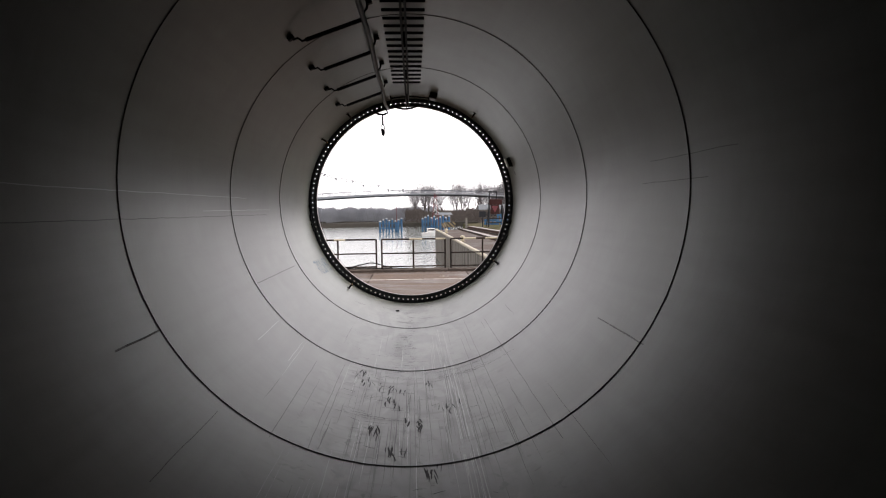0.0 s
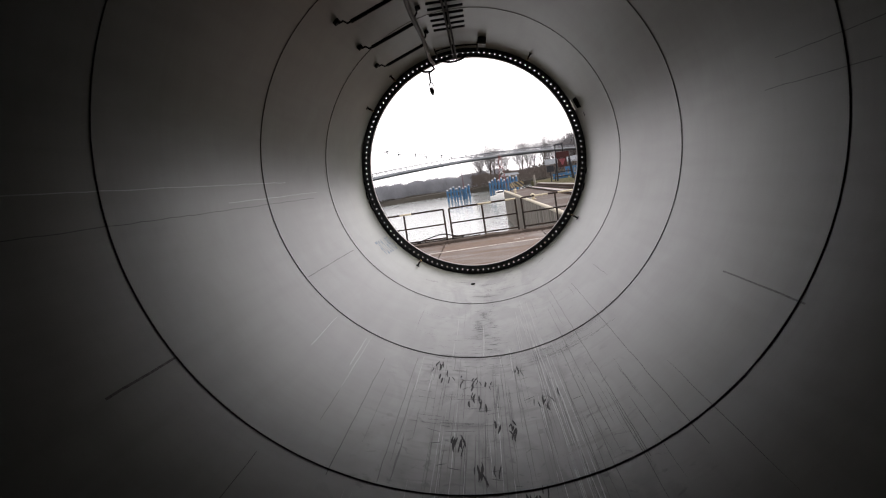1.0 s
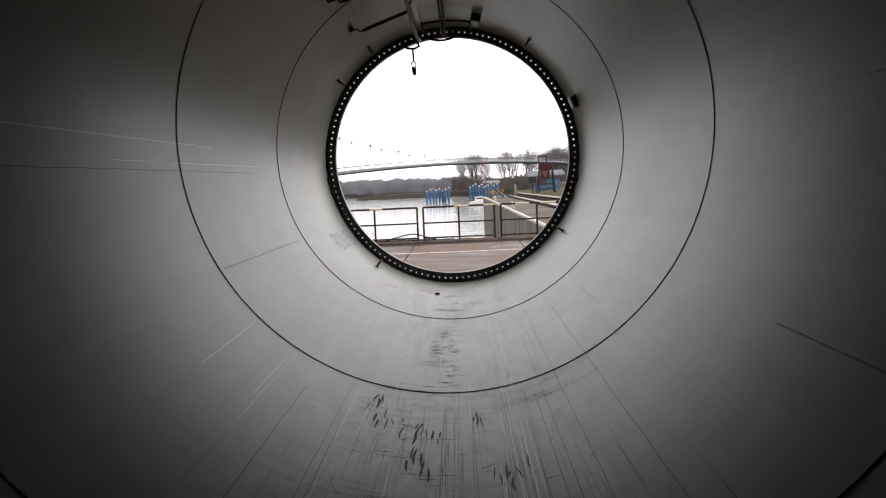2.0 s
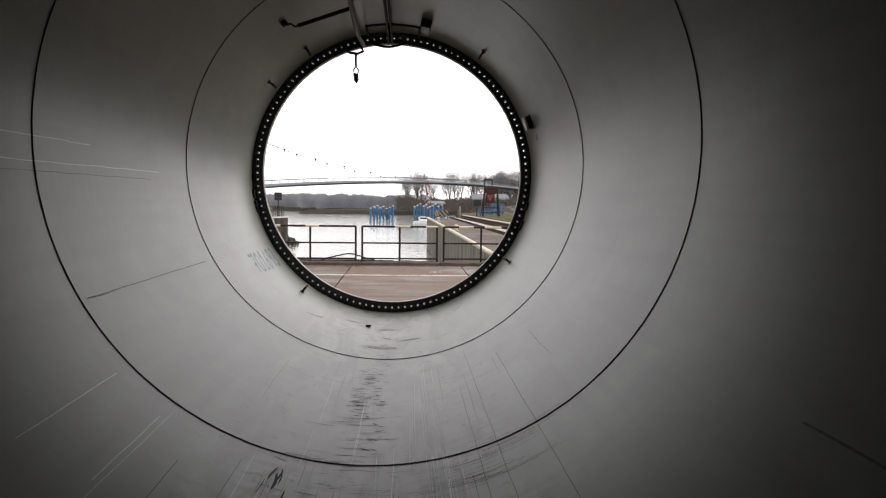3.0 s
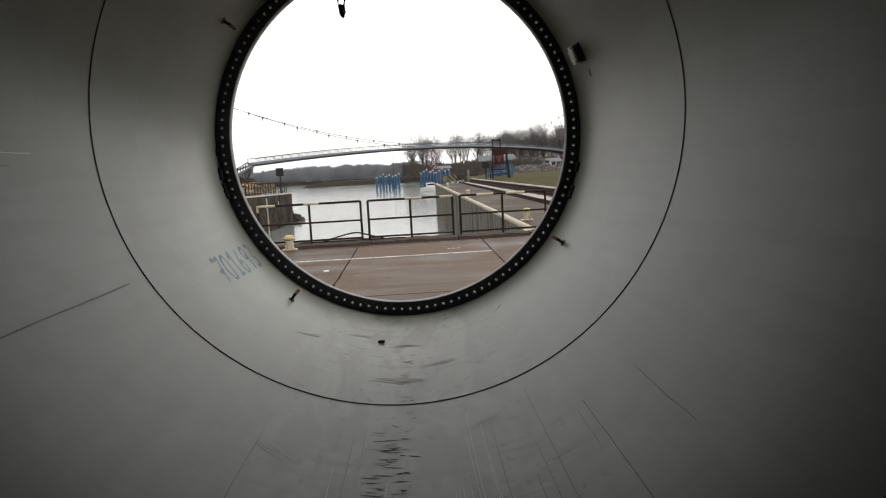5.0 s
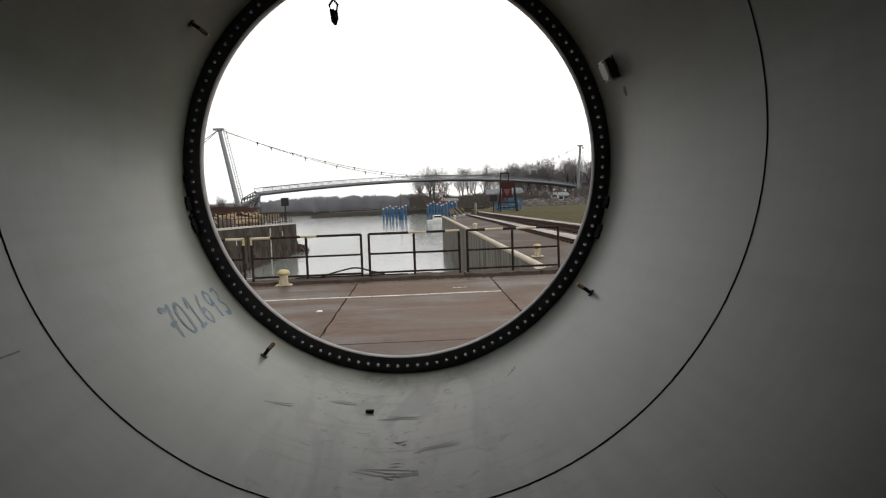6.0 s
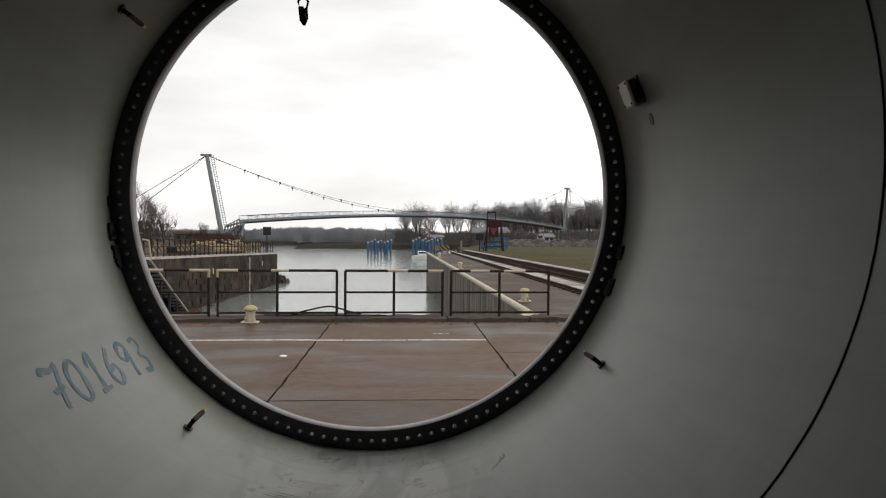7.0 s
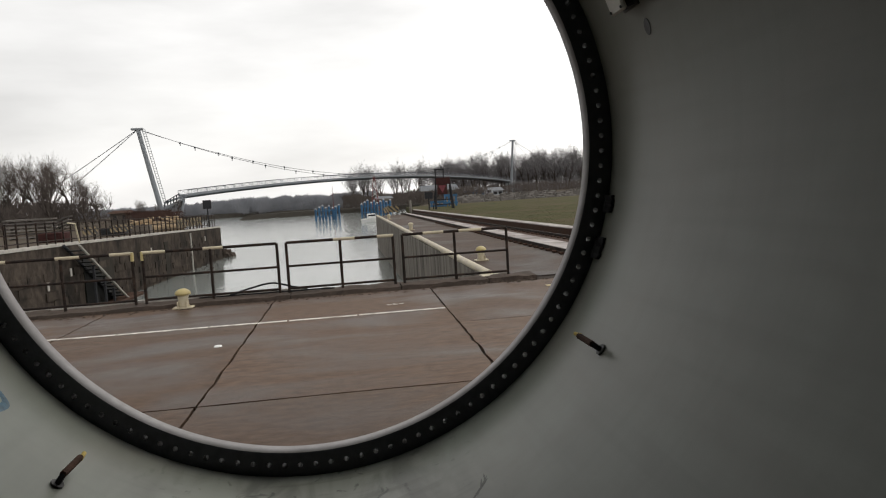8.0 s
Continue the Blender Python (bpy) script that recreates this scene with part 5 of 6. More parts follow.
def bridge_mast(base, top, ladder_side):
    b = bmesh.new()
    rod(b, base, top, 0.50, 0.38, n=12)
    m = part("mast", b, M_BRIDGE, bridge, "tapered grey steel mast")
    b = bmesh.new()
    box(b, -1.15, 0.9, -0.4, 0.4, -0.17, 0.2, bevel=0.05)
    h = part("mast_head", b, M_BRIDGE, m)
    h.location = top
    off = Vector((ladder_side, -0.3, 0))
    for du in (-0.25, 0.25):
        b = bmesh.new()
        rod(b, Vector(base) + off + Vector((du, 0, 0)), Vector(top) + off * 0.9 + Vector((du, 0, 0)), 0.05, n=4)
        part("ladder_stile", b, M_BRIDGE, m)
    b = bmesh.new()
    for k in range(36):
        p_ = Vector(base).lerp(Vector(top), k / 36) + off * (1 - 0.1 * k / 36)
        rod(b, p_ - Vector((0.3, 0, 0)), p_ + Vector((0.3, 0, 0)), 0.04, n=4)
    part("ladder_rungs", b, M_BRIDGE, m)


ML0, ML1 = (-35.0, 130.0, -0.3), (-38.1, 130.0, 16.4)
MR0, MR1 = (55.6, 231.0, -1.0), (57.1, 231.0, 17.6)
bridge_mast(ML0, ML1, 1.15)
bridge_mast(MR0, MR1, 1.1)


def cable(a_, c_, sag, r, name="cable", n=24, side=0.0):
    a_, c_ = Vector(a_), Vector(c_)
    b = bmesh.new()
    pts_ = []
    for k in range(n + 1):
        f = k / n
        p_ = a_.lerp(c_, f) + SIDE * side
        p_.z -= 4 * sag * f * (1 - f)
        pts_.append(p_)
    bent(b, pts_, r, 5)
    part(name, b, M_BRIDGE_DARK, bridge)
    return pts_


for n_c, (sd, sag_) in enumerate(((-0.25, 10.0), (0.25, 10.75))):
    main = cable(ML1, MR1, sag_, 0.045, n=48, side=sd)
    for k in range(3 + n_c, 46, 3):
        b = bmesh.new()
        box(b, -0.18, 0.18, -0.10, 0.10, -0.20, 0.12)
        c = part("cable_clamp", b, M_BRIDGE_DARK, bridge)
        c.location = main[k]
        b = bmesh.new()
        rod(b, main[k], main[k] - Vector((0, 0, 0.62)), 0.05, 0.09, n=5)
        part("lamp_drop", b, M_BRIDGE_DARK, bridge)
cable(ML1, (-54.0, 118.0, -0.1), 0.15, 0.06)
cable(ML1, (-62.0, 124.0, -0.1), 0.15, 0.06)
cable(MR1, (84.0, 262.0, 0.0), 0.4, 0.06)
cable(MR1, (92.0, 250.0, 0.0), 0.4, 0.06)
# splayed support frame and landing at the near end
for d1 in ((-34.6, 129.0, -0.2), (-33.0, 131.5, -0.2), (-31.6, 129.5, -0.2)):
    b = bmesh.new()
    rod(b, deck_pt(0.0) + Vector((0, 0, -0.5)), d1, 0.32, 0.25, n=8)
    part("strut", b, M_BRIDGE, bridge)
b = bmesh.new()
rod(b, (-34.2, 129.2, 2.6), (-31.3, 130.0, 3.5), 0.22, n=6)
rod(b, (-34.8, 130.5, 2.2), (-34.8, 130.5, -0.3), 0.2, n=6)
part("landing_beam", b, M_BRIDGE, bridge)
for k in range(5):
    p0_ = Vector((-34.4 + k * 0.55, 129.0, 1.5 + k * 0.28))
    b = bmesh.new()
    bent(b, [p0_, p0_ + Vector((0.15, 0, 1.25)), p0_ + Vector((0.62, 0, 1.45)), p0_ + Vector((0.70, 0, 1.0))], 0.11, 6)
    part("landing_rail", b, M_BRIDGE_DARK, bridge)
b = bmesh.new()
block(b, [(-34.9, 128.4), (-31.2, 128.4), (-31.2, 131.4), (-34.9, 131.4)], [1.1, 2.7, 2.7, 1.1], [1.5, 3.1, 3.1, 1.5])
part("landing_deck", b, M_BRIDGE, bridge)
for d1 in ((53.0, 228, -1.0), (58.5, 236, -1.0)):
    b = bmesh.new()
    rod(b, deck_pt(1.0), d1, 0.4, n=8)
    part("strut", b, M_BRIDGE, bridge)
for k in range(7):
    b = bmesh.new()
    c = deck_pt(1.0) + ALONG * (1 + k * 1.1)
    box(b, c.x - 1.2, c.x + 1.2, c.y - 0.5, c.y + 0.6, 3.2 - k * 0.6, 3.4 - k * 0.6)
    part("stair_tread", b, M_BRIDGE, bridge)


# ---------------------------------------------------------------- the yard on the left quay
def top_left(y):
    for (y0, z0), (y1, z1) in zip(LEFT_TOP, LEFT_TOP[1:]):
        if y0 <= y <= y1:
            return z0 + (z1 - z0) * (y - y0) / (y1 - y0)
    return 0.0


def yard_fence(y0, y1):
    root = thing("yard_fence", (0, 0, 0), "rusty brown railing along the far quay's edge", "railing", "yard railing")
    n = int((y1 - y0) / 0.72)
    P = [Vector((left_x(y0 + (y1 - y0) * k / n) - 0.3, y0 + (y1 - y0) * k / n, 0)) for k in range(n + 1)]
    for p_ in P:
        p_.z = top_left(p_.y)
        b = bmesh.new()
        box(b, p_.x - 0.025, p_.x + 0.025, p_.y - 0.025, p_.y + 0.025, p_.z, p_.z + 0.92)
        part("post", b, M_RAIL_BLACK, root)
    for h in (0.88, 0.5, 0.15):
        b = bmesh.new()
        bent(b, [p_ + Vector((0, 0, h)) for p_ in P], 0.025, 5)
        part("rail", b, M_RAIL_BLACK, root)


for y in np.arange(11.0, 52.0, 5.9):
    yard_fence(y, min(y + 5.8, 52.3))


def on_left(y, back):
    return (left_x(y) - back, y, top_left(y) - 0.05)


for y, back, w, h, turn in ((49.3, 1.0, 2.4, 0.6, 80), (46.4, 1.1, 2.0, 0.5, 83), (38.5, 2.2, 2.0, 0.4, 72), (34.8, 2.4, 1.2, 0.4, 75)):
    px, py, pz = on_left(y, back)
    hazard_board(px, py, pz, w, h, turn)

sign = thing("board_sign", on_left(52.0, 0.7), "square black sign board on a thin post", "sign")
b = bmesh.new()
rod(b, (0, 0, 0), (0, 0, 2.0), 0.05, n=8)
part("post", b, M_BLACK_STEEL, sign)
b = bmesh.new()
box(b, -0.30, 0.30, -0.08, -0.03, 1.5, 2.15)
part("board", b, M_BLACK_STEEL, sign)
b = bmesh.new()
box(b, -0.32, 0.32, -0.03, 0.0, 1.48, 2.17)
part("board_frame", b, M_RUST, sign)
for dx in (-0.6, -0.9):
    b = bmesh.new()
    rod(b, (dx, 0.1, 0), (dx, 0.1, 1.0), 0.04, n=6)
    part("guard_post", b, M_RUST, sign)

# pile of fresh timber
px, py, pz = on_left(49.5, 3.6)
rt = random.Random(9)
timber = thing("timber_pile", (px, py, pz), "heap of fresh pale timber offcuts", "timber")
timber.scale = (1.1, 1.1, 1.35)
for k in range(34):
    b = bmesh.new()
    L = rt.uniform(0.8, 1.9)
    box(b, -L / 2, L / 2, -0.06, 0.06, -0.035, 0.035)
    o = part("timber_piece", b, M_TIMBER, timber)
    o.location = (rt.uniform(-1.4, 1.4), rt.uniform(-0.8, 0.8), 0.1 + 0.75 * rt.random() * (0.4 + 0.6 * rt.random()))
    o.rotation_euler = (rt.uniform(-0.3, 0.3), rt.uniform(-0.25, 0.25), rt.uniform(-0.6, 0.6))
b = bmesh.new()
box(b, -1.5, 1.5, -0.9, 0.9, 0, 0.35, bevel=0.1)
part("pallet", b, M_TIMBER, timber)
# stacked grey planks
px, py, pz = (-23.8, 51.0, 0.0)
stack = thing("plank_stack", (px, py, pz), "stack of long grey planks with spacers", "planks")
for k in range(6):
    b = bmesh.new()
    box(b, -1.75 + 0.05 * (k % 2), 1.75, -0.5, 0.5, 0.26 * k + 0.08, 0.26 * k + 0.19, jitter=0.02)
    part("plank", b, M_PLANK, stack)
    for s in (-1.3, 0, 1.3):
        b = bmesh.new()
        box(b, s - 0.06, s + 0.06, -0.45, 0.45, 0.26 * k, 0.26 * k + 0.08)
        part("spacer", b, M_HUT, stack)
for k in range(4):
    b = bmesh.new()
    box(b, -0.5, 0.5, -0.4, 0.4, -0.03, 0.03)
    o = part("plank", b, M_PLANK, stack)
    o.location = (2.1 + 0.1 * k, 0.2, 0.55 + 0.28 * k)
    o.rotation_euler = (0, radians(-18), 0)
for k, (y, back, w, h) in enumerate(((33.0, 3.4, 1.2, 0.5), (41.0, 3.6, 1.4, 0.5), (43.5, 3.2, 1.9, 0.55))):
    px, py, pz = on_left(y, back)
    b = bmesh.new()
    box(b, -w / 2, w / 2, -0.5, 0.5, 0, h, bevel=0.05)
    for s in range(3):
        box(b, -w / 2 + 0.1, w / 2 - 0.1, -0.53 , -0.5, 0.1 + s * h / 3.4, 0.16 + s * h / 3.4)
    c = part("crate", b, (M_DARK_RED, M_BLACK_STEEL, M_HUT)[k])
    tagged(c, ("dark red steel crate in the yard", "black covered crate in the yard", "brown wooden crate in the yard")[k], "crate", "yard crates")
    c.location = (px, py, pz)

# gangway leaning down the left wall
gang = thing("gangway", (0, 0, 0), "weathered steel gangway sloping down the old wall", "gangway")
g0, g1 = Vector((left_x(26.2) + 0.35, 26.2, 0.44)), Vector((left_x(30.9) + 0.40, 30.9, -2.6))
for o, m_, r_ in ((-0.25, M_BLACK_STEEL, 0.07), (0.35, M_PALE_EDGE, 0.05)):
    b = bmesh.new()
    rod(b, g0 + Vector((o, 0, 0)), g1 + Vector((o, 0, 0)), r_, n=6)
    part("stringer", b, m_, gang, "pale outer stringer" if o > 0 else "")
for k in range(1, 16):
    c = g0.lerp(g1, k / 16)
    b = bmesh.new()
    box(b, c.x - 0.25, c.x + 0.33, c.y - 0.12, c.y + 0.12, c.z - 0.09, c.z - 0.04)
    part("tread", b, M_SCUFF_SHADE, gang)
for y, z in ((27.6, -0.7), (28.6, -1.3), (29.5, -1.9)):
    b = bmesh.new()
    box(b, left_x(y) + 0.55, left_x(y) + 0.63, y - 0.06, y + 0.06, -3.2, z + 0.1)
    part("prop", b, M_BLACK_STEEL, gang)
b = bmesh.new()
bent(b, [g0 + Vector((0.35, -0.9, 0.95)), g0 + Vector((0.35, -0.2, 0.9)), g0 + Vector((0.35, 0.1, 0.1))], 0.035, 5)
part("handrail", b, M_CREAM, gang, "cream top handrail")
# flat black triangle on the wall: the shade under the steps as a shape
bm = bmesh.new()
vs = []
for dx in (0.006, 0.075):
    vs.append([bm.verts.new((left_x(y) + dx, y, z)) for y, z in ((27.9, -0.1), (27.9, -3.0), (32.6, -3.0))])
bm.faces.new(vs[0][::-1])
bm.faces.new(vs[1])
for i in range(3):
    bm.faces.new((vs[0][i], vs[0][(i + 1) % 3], vs[1][(i + 1) % 3], vs[1][i]))
bmesh.ops.recalc_face_normals(bm, faces=bm.faces)
part("stair_plate", bm, M_SCUFF_SHADE, gang, "black triangle painted as the shade beneath the steps")
b = bmesh.new()
box(b, left_x(31) + 0.02, left_x(31) + 0.85, 28.8, 32.8, -2.75, -2.45, bevel=0.05)
tagged(part("pontoon", b, M_RUST), "rusty low pontoon at the wall's foot", "pontoon")


# ---------------------------------------------------------------- trees and woods
def bare_tree(seed, spread, twig_mat, levels=4):
    """A leafless tree ten metres high: trunk and limbs, with a crown of many fine twigs."""
    rr = random.Random(seed)
    root = bpy.data.objects.new("bare_tree", None)
    scene.collection.objects.link(root)
    tb, cb = bmesh.new(), bmesh.new()

    def grow(p, d, L, r, level):
        bm_ = tb if level < 2 else cb
        q, dirs, ends = p, d.copy(), []
        k_n = 4 if level == 0 else (3 if level < 3 else 2)
        for k in range(k_n):
            nd = (dirs + Vector((rr.gauss(0, 0.13), rr.gauss(0, 0.13), rr.gauss(0.08, 0.08)))).normalized()
            nq = q + nd * (L / k_n)
            ra, rb_ = r * (1 - 0.6 * k / k_n), r * (1 - 0.6 * (k + 1) / k_n)
            rod(bm_, q, nq, ra, rb_, n=7 if level == 0 else (4 if level < 2 else 3), caps=False)
            q, dirs = nq, nd
            ends.append((q.copy(), nd.copy(), rb_))
        if level >= levels:
            return
        for n_e, (e, nd, rb_) in enumerate(ends):
            if level == 0 and n_e == 0:
                continue
            for _ in range((3, 2, 2, 2)[level]):
                ang = rr.uniform(0, 2 * math.pi)
                out = Vector((math.cos(ang), math.sin(ang), 0)) * spread
                cd = (nd * rr.uniform(0.7, 1.1) + out * rr.uniform(0.4, 1.0) + Vector((0, 0, 0.30))).normalized()
                grow(e, cd, L * rr.uniform(0.48, 0.72) * (1.0 - 0.12 * n_e if level == 0 else 1.0), max(rb_ * 0.6, 0.0085), level + 1)
    grow(Vector((0, 0, -0.3)), Vector((0, 0, 1)), 5.6, 0.19, 0)
    top = max(v.co.z for v in cb.verts)
    for b_ in (tb, cb):
        bmesh.ops.scale(b_, vec=Vector((1, 1, 1)) * (10.0 / top), verts=b_.verts)
    part("trunk", tb, M_BARK, root)
    part("crown", cb, twig_mat, root)
    return root


tree_kinds = []
for sd, sp, mt in ((1, 1.0, M_TWIG), (2, 0.75, M_TWIG), (3, 1.15, M_TWIG), (5, 0.85, M_TWIG_HAZE), (11, 1.0, M_TWIG_HAZE), (17, 1.15, M_TWIG_HAZE)):
    t = bare_tree(sd, sp, mt)
    tagged(t, "leafless winter tree with a fine bare crown", "tree", "bare trees")
    tree_kinds.append(t)

rt = random.Random(21)
spots = []
# behind the left yard
for x, y, h in ((-37.5, 78, 8.9), (-40.2, 80, 9.2), (-36.0, 82, 8.4), (-33.9, 78, 7.2), (-34.8, 84, 8.0), (-42.5, 76, 9.0), (-44, 84, 9.8), (-39, 88, 9.6), (-36.5, 93, 9.4), (-47, 88, 10), (-41, 95, 10.4),
                (-38.6, 74, 8.0), (-32.6, 86, 6.6), (-30.2, 80, 6.9), (-29.6, 82, 5.6), (-50, 80, 9.5), (-45, 95, 10.5)):
    spots.append((x, y, -0.1, h))
for x, y, h in ((-27.6, 92, 3.0), (-28.6, 94, 3.4), (-26.6, 96, 2.6), (-25.4, 100, 3.2)):
    spots.append((x, y, -0.1, h))
# around the pavilion across the water
for x, y, h in ((2.4, 158, 9.0), (4.2, 163, 10), (0.8, 166, 8.6), (10.5, 166, 10.4), (13.5, 170, 9.8), (16.0, 168, 10.6), (19.5, 176, 11.5), (23, 178, 10.8), (27, 182, 12.4), (31, 190, 12.5), (6.6, 172, 10), (34, 196, 12.5),
                (1.8, 172, 9.6), (3.2, 176, 10.2), (8.6, 176, 10.6), (12.0, 180, 10.2), (15.0, 184, 11), (18.0, 186, 10.6), (21.5, 190, 11.4), (25, 192, 11.2), (29, 196, 11.8), (37, 204, 12)):
    spots.append((x * 1.22, y * 1.22, -1.6, h * 1.36 if y < 171 else h * 1.24))
# the wood behind the far mast
for k in range(74):
    x = 32 + k * 1.28 + rt.uniform(-1.5, 1.5)
    y = rt.uniform(238, 276)
    spots.append((x + (y - 230) * 0.25, y, -1.2, rt.uniform(14.0, 18.5) * (0.86 + 0.20 * min(1, k / 22))))
used_kinds = []
for i, (x, y, z, h) in enumerate(spots):
    # trees beyond y = 110 take the twig colour paled for haze
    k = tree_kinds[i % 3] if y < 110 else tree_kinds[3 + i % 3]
    m = Matrix.Translation((x, y, z)) @ Euler((0, 0, rt.uniform(0, 6.28))).to_matrix().to_4x4()
    wide = rt.uniform(0.85, 1.15)
    if k not in used_kinds:
        used_kinds.append(k)
        k.matrix_basis = m
        c = k
    else:
        c = copy_thing(k, m)
    c.scale = (h / 10.0 * wide, h / 10.0 * wide, h / 10.0)


def thicket(name, regions, n, mat_, label, seed, blade=(0.3, 0.9)):
    """Undergrowth or far woods: a great many thin upright twigs and clumps."""
    rr = random.Random(seed)
    verts, faces = [], []
    for x0, x1, y0, y1, z, h, share in regions:
        for _ in range(int(n * share)):
            x, y = rr.uniform(x0, x1), rr.uniform(y0, y1)
            hh = h * (0.72 + 0.28 * noise.noise((x * 0.06, y * 0.06, seed)) + 0.18 * noise.noise((x * 0.35, 3.1, seed)))
            zz = z + hh * rr.random() ** 0.75
            L, w = rr.uniform(*blade) * h * 0.16, rr.uniform(0.025, 0.06) * h * 0.35
            d = Vector((rr.gauss(0, 0.55), rr.gauss(0, 0.12), rr.uniform(0.3, 1.0))).normalized() * L
            s = Vector((rr.choice((-1, 1)), rr.uniform(-0.15, 0.15), rr.uniform(-0.3, 0.3))).normalized() * w
            b0 = len(verts)
            c = Vector((x, y, zz))
            verts += [c - s, c + s, c + d]
            faces.append((b0, b0 + 1, b0 + 2))
    me = bpy.data.meshes.new(name)
    me.from_pydata([tuple(v) for v in verts], [], faces)
    me.materials.append(mat_)
    return tagged(new(name, me), label, "woods", kind="stuff")


def far_woods():
    """A shore wood tinted for haze: several hundred rounded bare crowns of fine upward twigs over a dark foot."""
    rw = random.Random(3)
    verts, faces = [], []
    for k in range(620):
        x = rw.uniform(-150, 7) if k % 5 else rw.uniform(-420, -150)
        near = x > -32
        y = rw.uniform(203, 218) if near else rw.uniform(209, 240)
        h = 3.3 + 1.0 * max(0.0, min(1.0, (x + 58) / 40)) + 0.9 * noise.noise((x * 0.045, 0.3, 0)) + rw.uniform(-0.5, 0.6)
        w = rw.uniform(1.5, 3.0)
        for _ in range(210):
            u = rw.gauss(0, 0.42)
            top = h * (1 - 0.30 * min(1.0, u * u))
            z = -2.0 + top * rw.random() ** 0.6
            c = Vector((x + u * w, y + rw.gauss(0, 0.6), z))
            d = Vector((rw.gauss(0, 0.35) + 0.3 * u, 0, rw.uniform(0.5, 1.0))) * rw.uniform(0.5, 1.1)
            t_ = rw.uniform(0.05, 0.13)
            b0 = len(verts)
            verts += [(c.x - t_, c.y, c.z), (c.x + t_, c.y, c.z), (c.x + d.x, c.y, c.z + d.z)]
            faces.append((b0, b0 + 1, b0 + 2))
    me = bpy.data.meshes.new("far_woods")
    me.from_pydata(verts, [], faces)
    me.materials.append(M_WOODS_HAZE)
    return tagged(new("far_woods", me), "bare woods on the far shore, greyed for haze", "woods", kind="stuff")


far_woods()
thicket("mast_woods", [(34, 170, 262, 290, -1.0, 13.5, 0.7), (60, 160, 235, 255, -1.0, 6.0, 0.3)], 22000, M_TWIG_HAZE, "dense bare wood behind the far mast, paled for haze", 4, (0.5, 1.2))
thicket("undergrowth", [(-62, -33.5, 74, 98, 0.0, 3.8, 0.42), (-33.5, -24, 84, 98, 0.0, 1.3, 0.05), (-2, 34, 158, 182, -1.4, 4.2, 0.3), (34, 110, 206, 222, -1.0, 4.0, 0.25)], 30000, M_TWIG, "tangled brown undergrowth beneath the bare trees", 5, (0.8, 2.0))
thicket("red_bushes", [(-29.5, -25.0, 90, 98, 0.0, 2.0, 0.7), (-25.5, -20.5, 80, 86, 0.0, 1.7, 0.3)], 5000, M_TWIG_RED, "reddish bare bushes behind the yard", 6, (0.8, 2.0))

# riprap stones along the grass bank
rr = random.Random(8)
verts, faces = [], []
for _ in range(520):
    x, y = rr.uniform(14, 46), rr.uniform(76, 90)
    s = rr.uniform(0.2, 0.75)
    c = Vector((x, y, -0.05 + (y - 76) * 0.05))
    b0 = len(verts)
    for q in ((-1, -1, -0.5), (1, -1, -0.5), (1, 1, -0.5), (-1, 1, -0.5), (-0.6, -0.5, 0.6), (0.55, -0.6, 0.5), (0.6, 0.6, 0.65), (-0.5, 0.55, 0.45)):
        verts.append(c + Vector([a * s * rr.uniform(0.6, 1.1) for a in q]))
    for f in ((0, 1, 5, 4), (1, 2, 6, 5), (2, 3, 7, 6), (3, 0, 4, 7), (4, 5, 6, 7)):
        faces.append([b0 + i for i in f])
me = bpy.data.meshes.new("riprap")
me.from_pydata([tuple(v) for v in verts], [], faces)
me.materials.append(M_ROCK)
tagged(new("riprap", me), "pale rubble stones along the bank", "rocks", kind="stuff")

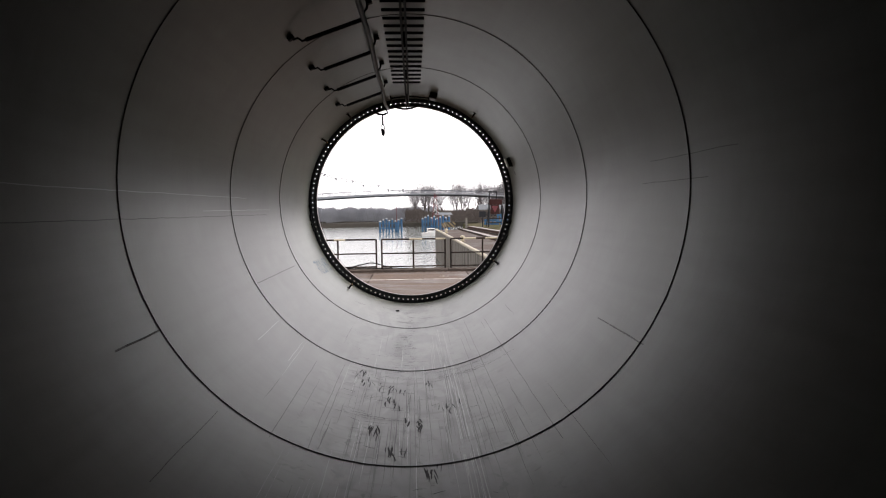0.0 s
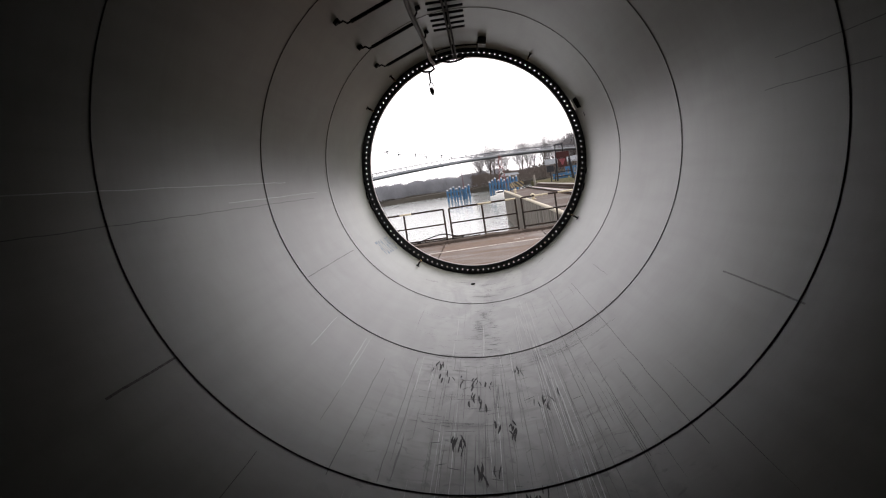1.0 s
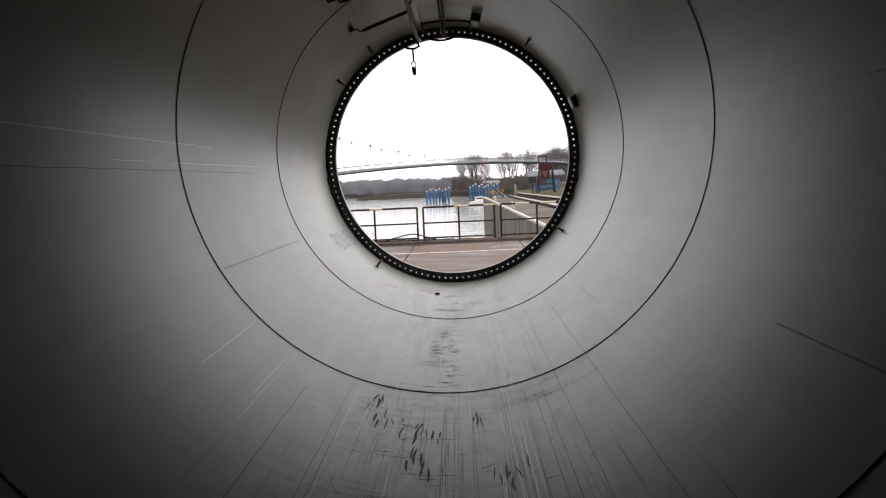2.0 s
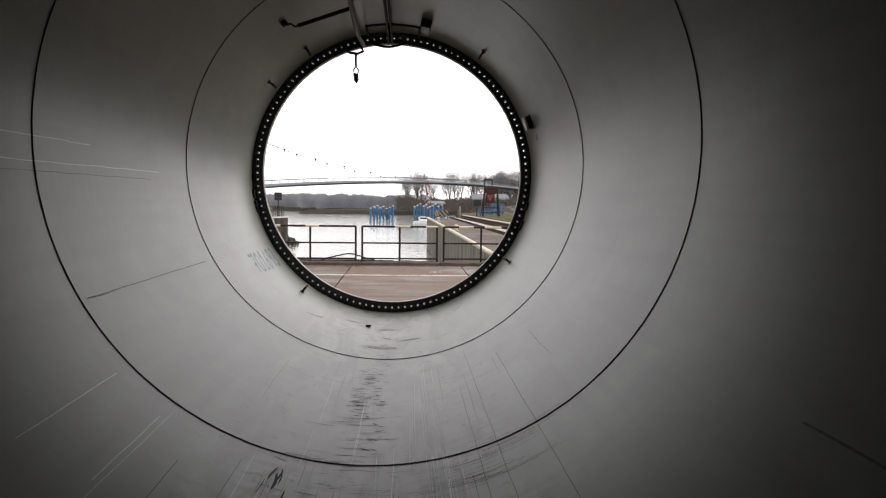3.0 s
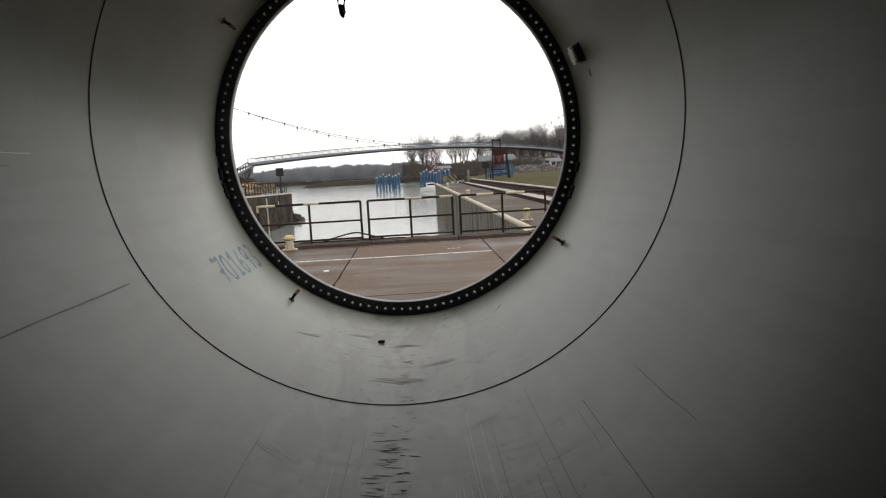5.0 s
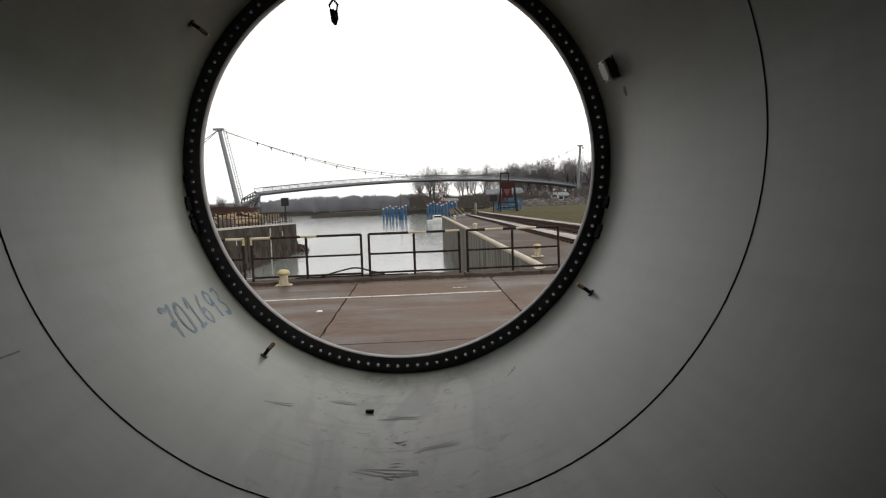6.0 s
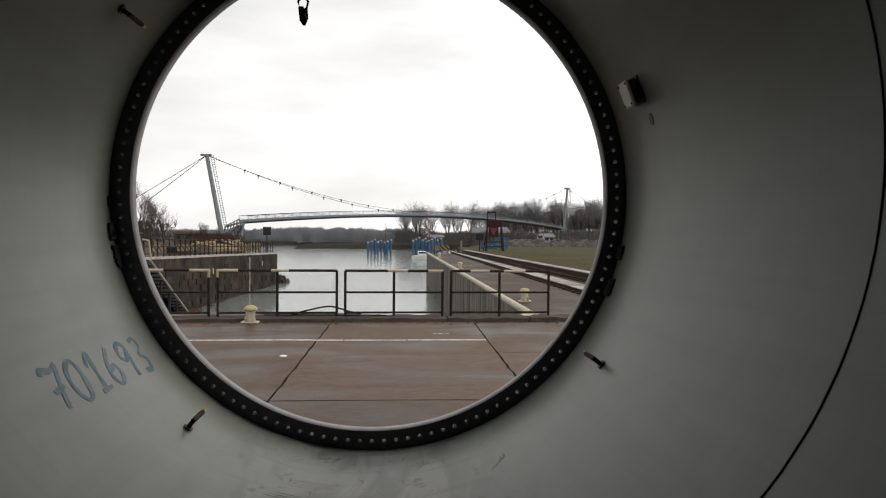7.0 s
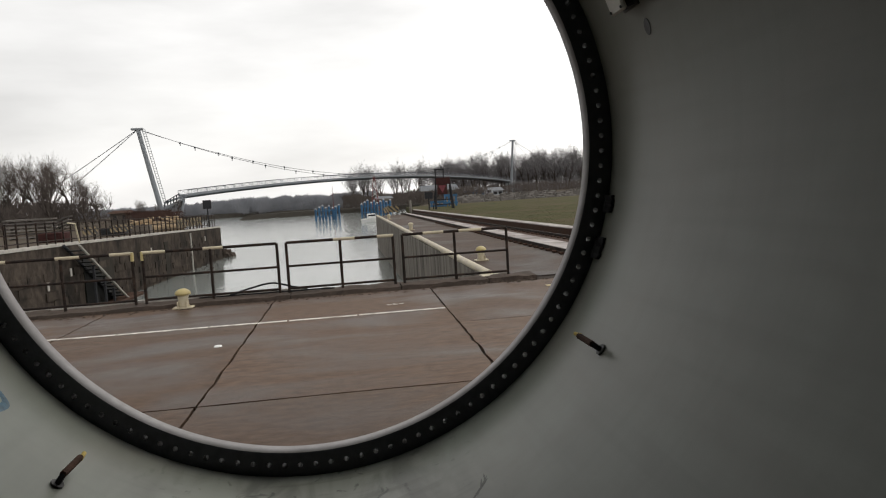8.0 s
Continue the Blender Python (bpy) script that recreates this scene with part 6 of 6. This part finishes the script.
# grass blades on the verge
verts, faces = [], []
for _ in range(42000):
    y = rr.uniform(14, 74)
    x = rr.uniform(8.2 - (y - 18.8) * 0.03, 42)
    z = 0.06 + 0.35 * max(0, (x - 8)) / 52 + 0.02
    h, w = rr.uniform(0.0, 0.03), rr.uniform(0.012, 0.03)
    b0 = len(verts)
    dx = rr.uniform(-0.05, 0.05)
    verts += [(x - w, y, z - 0.05), (x + w, y + rr.uniform(-w, w), z - 0.05), (x + dx, y + rr.uniform(-0.05, 0.05), z + h)]
    faces.append((b0, b0 + 1, b0 + 2))
me = bpy.data.meshes.new("grass")
me.from_pydata(verts, [], faces)
me.materials.append(M_BLADE)
tagged(new("grass", me), "short dull winter grass on the verge", "grass", kind="stuff")

# ---------------------------------------------------------------- concrete slabs of the apron
slab_root = bpy.data.objects["ground"]
XS = [-15.4, -12.55, -9.72, -6.88, -4.03, -1.20, 1.63, 4.46, 7.3, 10.1]
YS = [-9.6, -3.6, 2.36, 8.72]


def slab(x0, x1, y0, y1):
    b = bmesh.new()
    g = 0.007
    nx_s, ny_s = max(2, int((x1 - x0) / 0.24)), max(2, int((y1 - y0) / 0.24))

    def edge_pt(i, j, z):
        x = x0 + g + (x1 - x0 - 2 * g) * i / nx_s
        y = y0 + g + (y1 - y0 - 2 * g) * j / ny_s
        if i in (0, nx_s):
            x += 0.022 * noise.noise((y * 4.3, (x1 if i else x0) * 3.1, 0)) + (0.014 if i == 0 else -0.014) * rr.random()
        if j in (0, ny_s):
            y += 0.022 * noise.noise((x * 4.3, (y1 if j else y0) * 3.1, 5)) + (0.014 if j == 0 else -0.014) * rr.random()
        return b.verts.new((x, y, z))
    ring = [(i, 0) for i in range(nx_s)] + [(nx_s, j) for j in range(ny_s)] + [(i, ny_s) for i in range(nx_s, 0, -1)] + [(0, j) for j in range(ny_s, 0, -1)]
    hi = [edge_pt(i, j, 0.0) for i, j in ring]
    b.faces.new(hi)
    lo = [b.verts.new((v.co.x, v.co.y, -0.034)) for v in hi]
    n_ = len(hi)
    for k in range(n_):
        j = (k + 1) % n_
        b.faces.new((lo[k], lo[j], hi[j], hi[k]))
    bmesh.ops.recalc_face_normals(b, faces=b.faces)
    o = part("slab", b, M_APRON, slab_root)
    o.location.z = rr.uniform(-0.004, 0.0)


for xa, xb in zip(XS, XS[1:]):
    for ya, yb in zip(YS, YS[1:]):
        if xa > 1.6 and yb > 8:
            slab(xa, xb, ya, 5.25)
            slab(xa, xb, 5.25, 9.3 if xa > 4 else yb)
        else:
            slab(xa, xb, ya, yb)
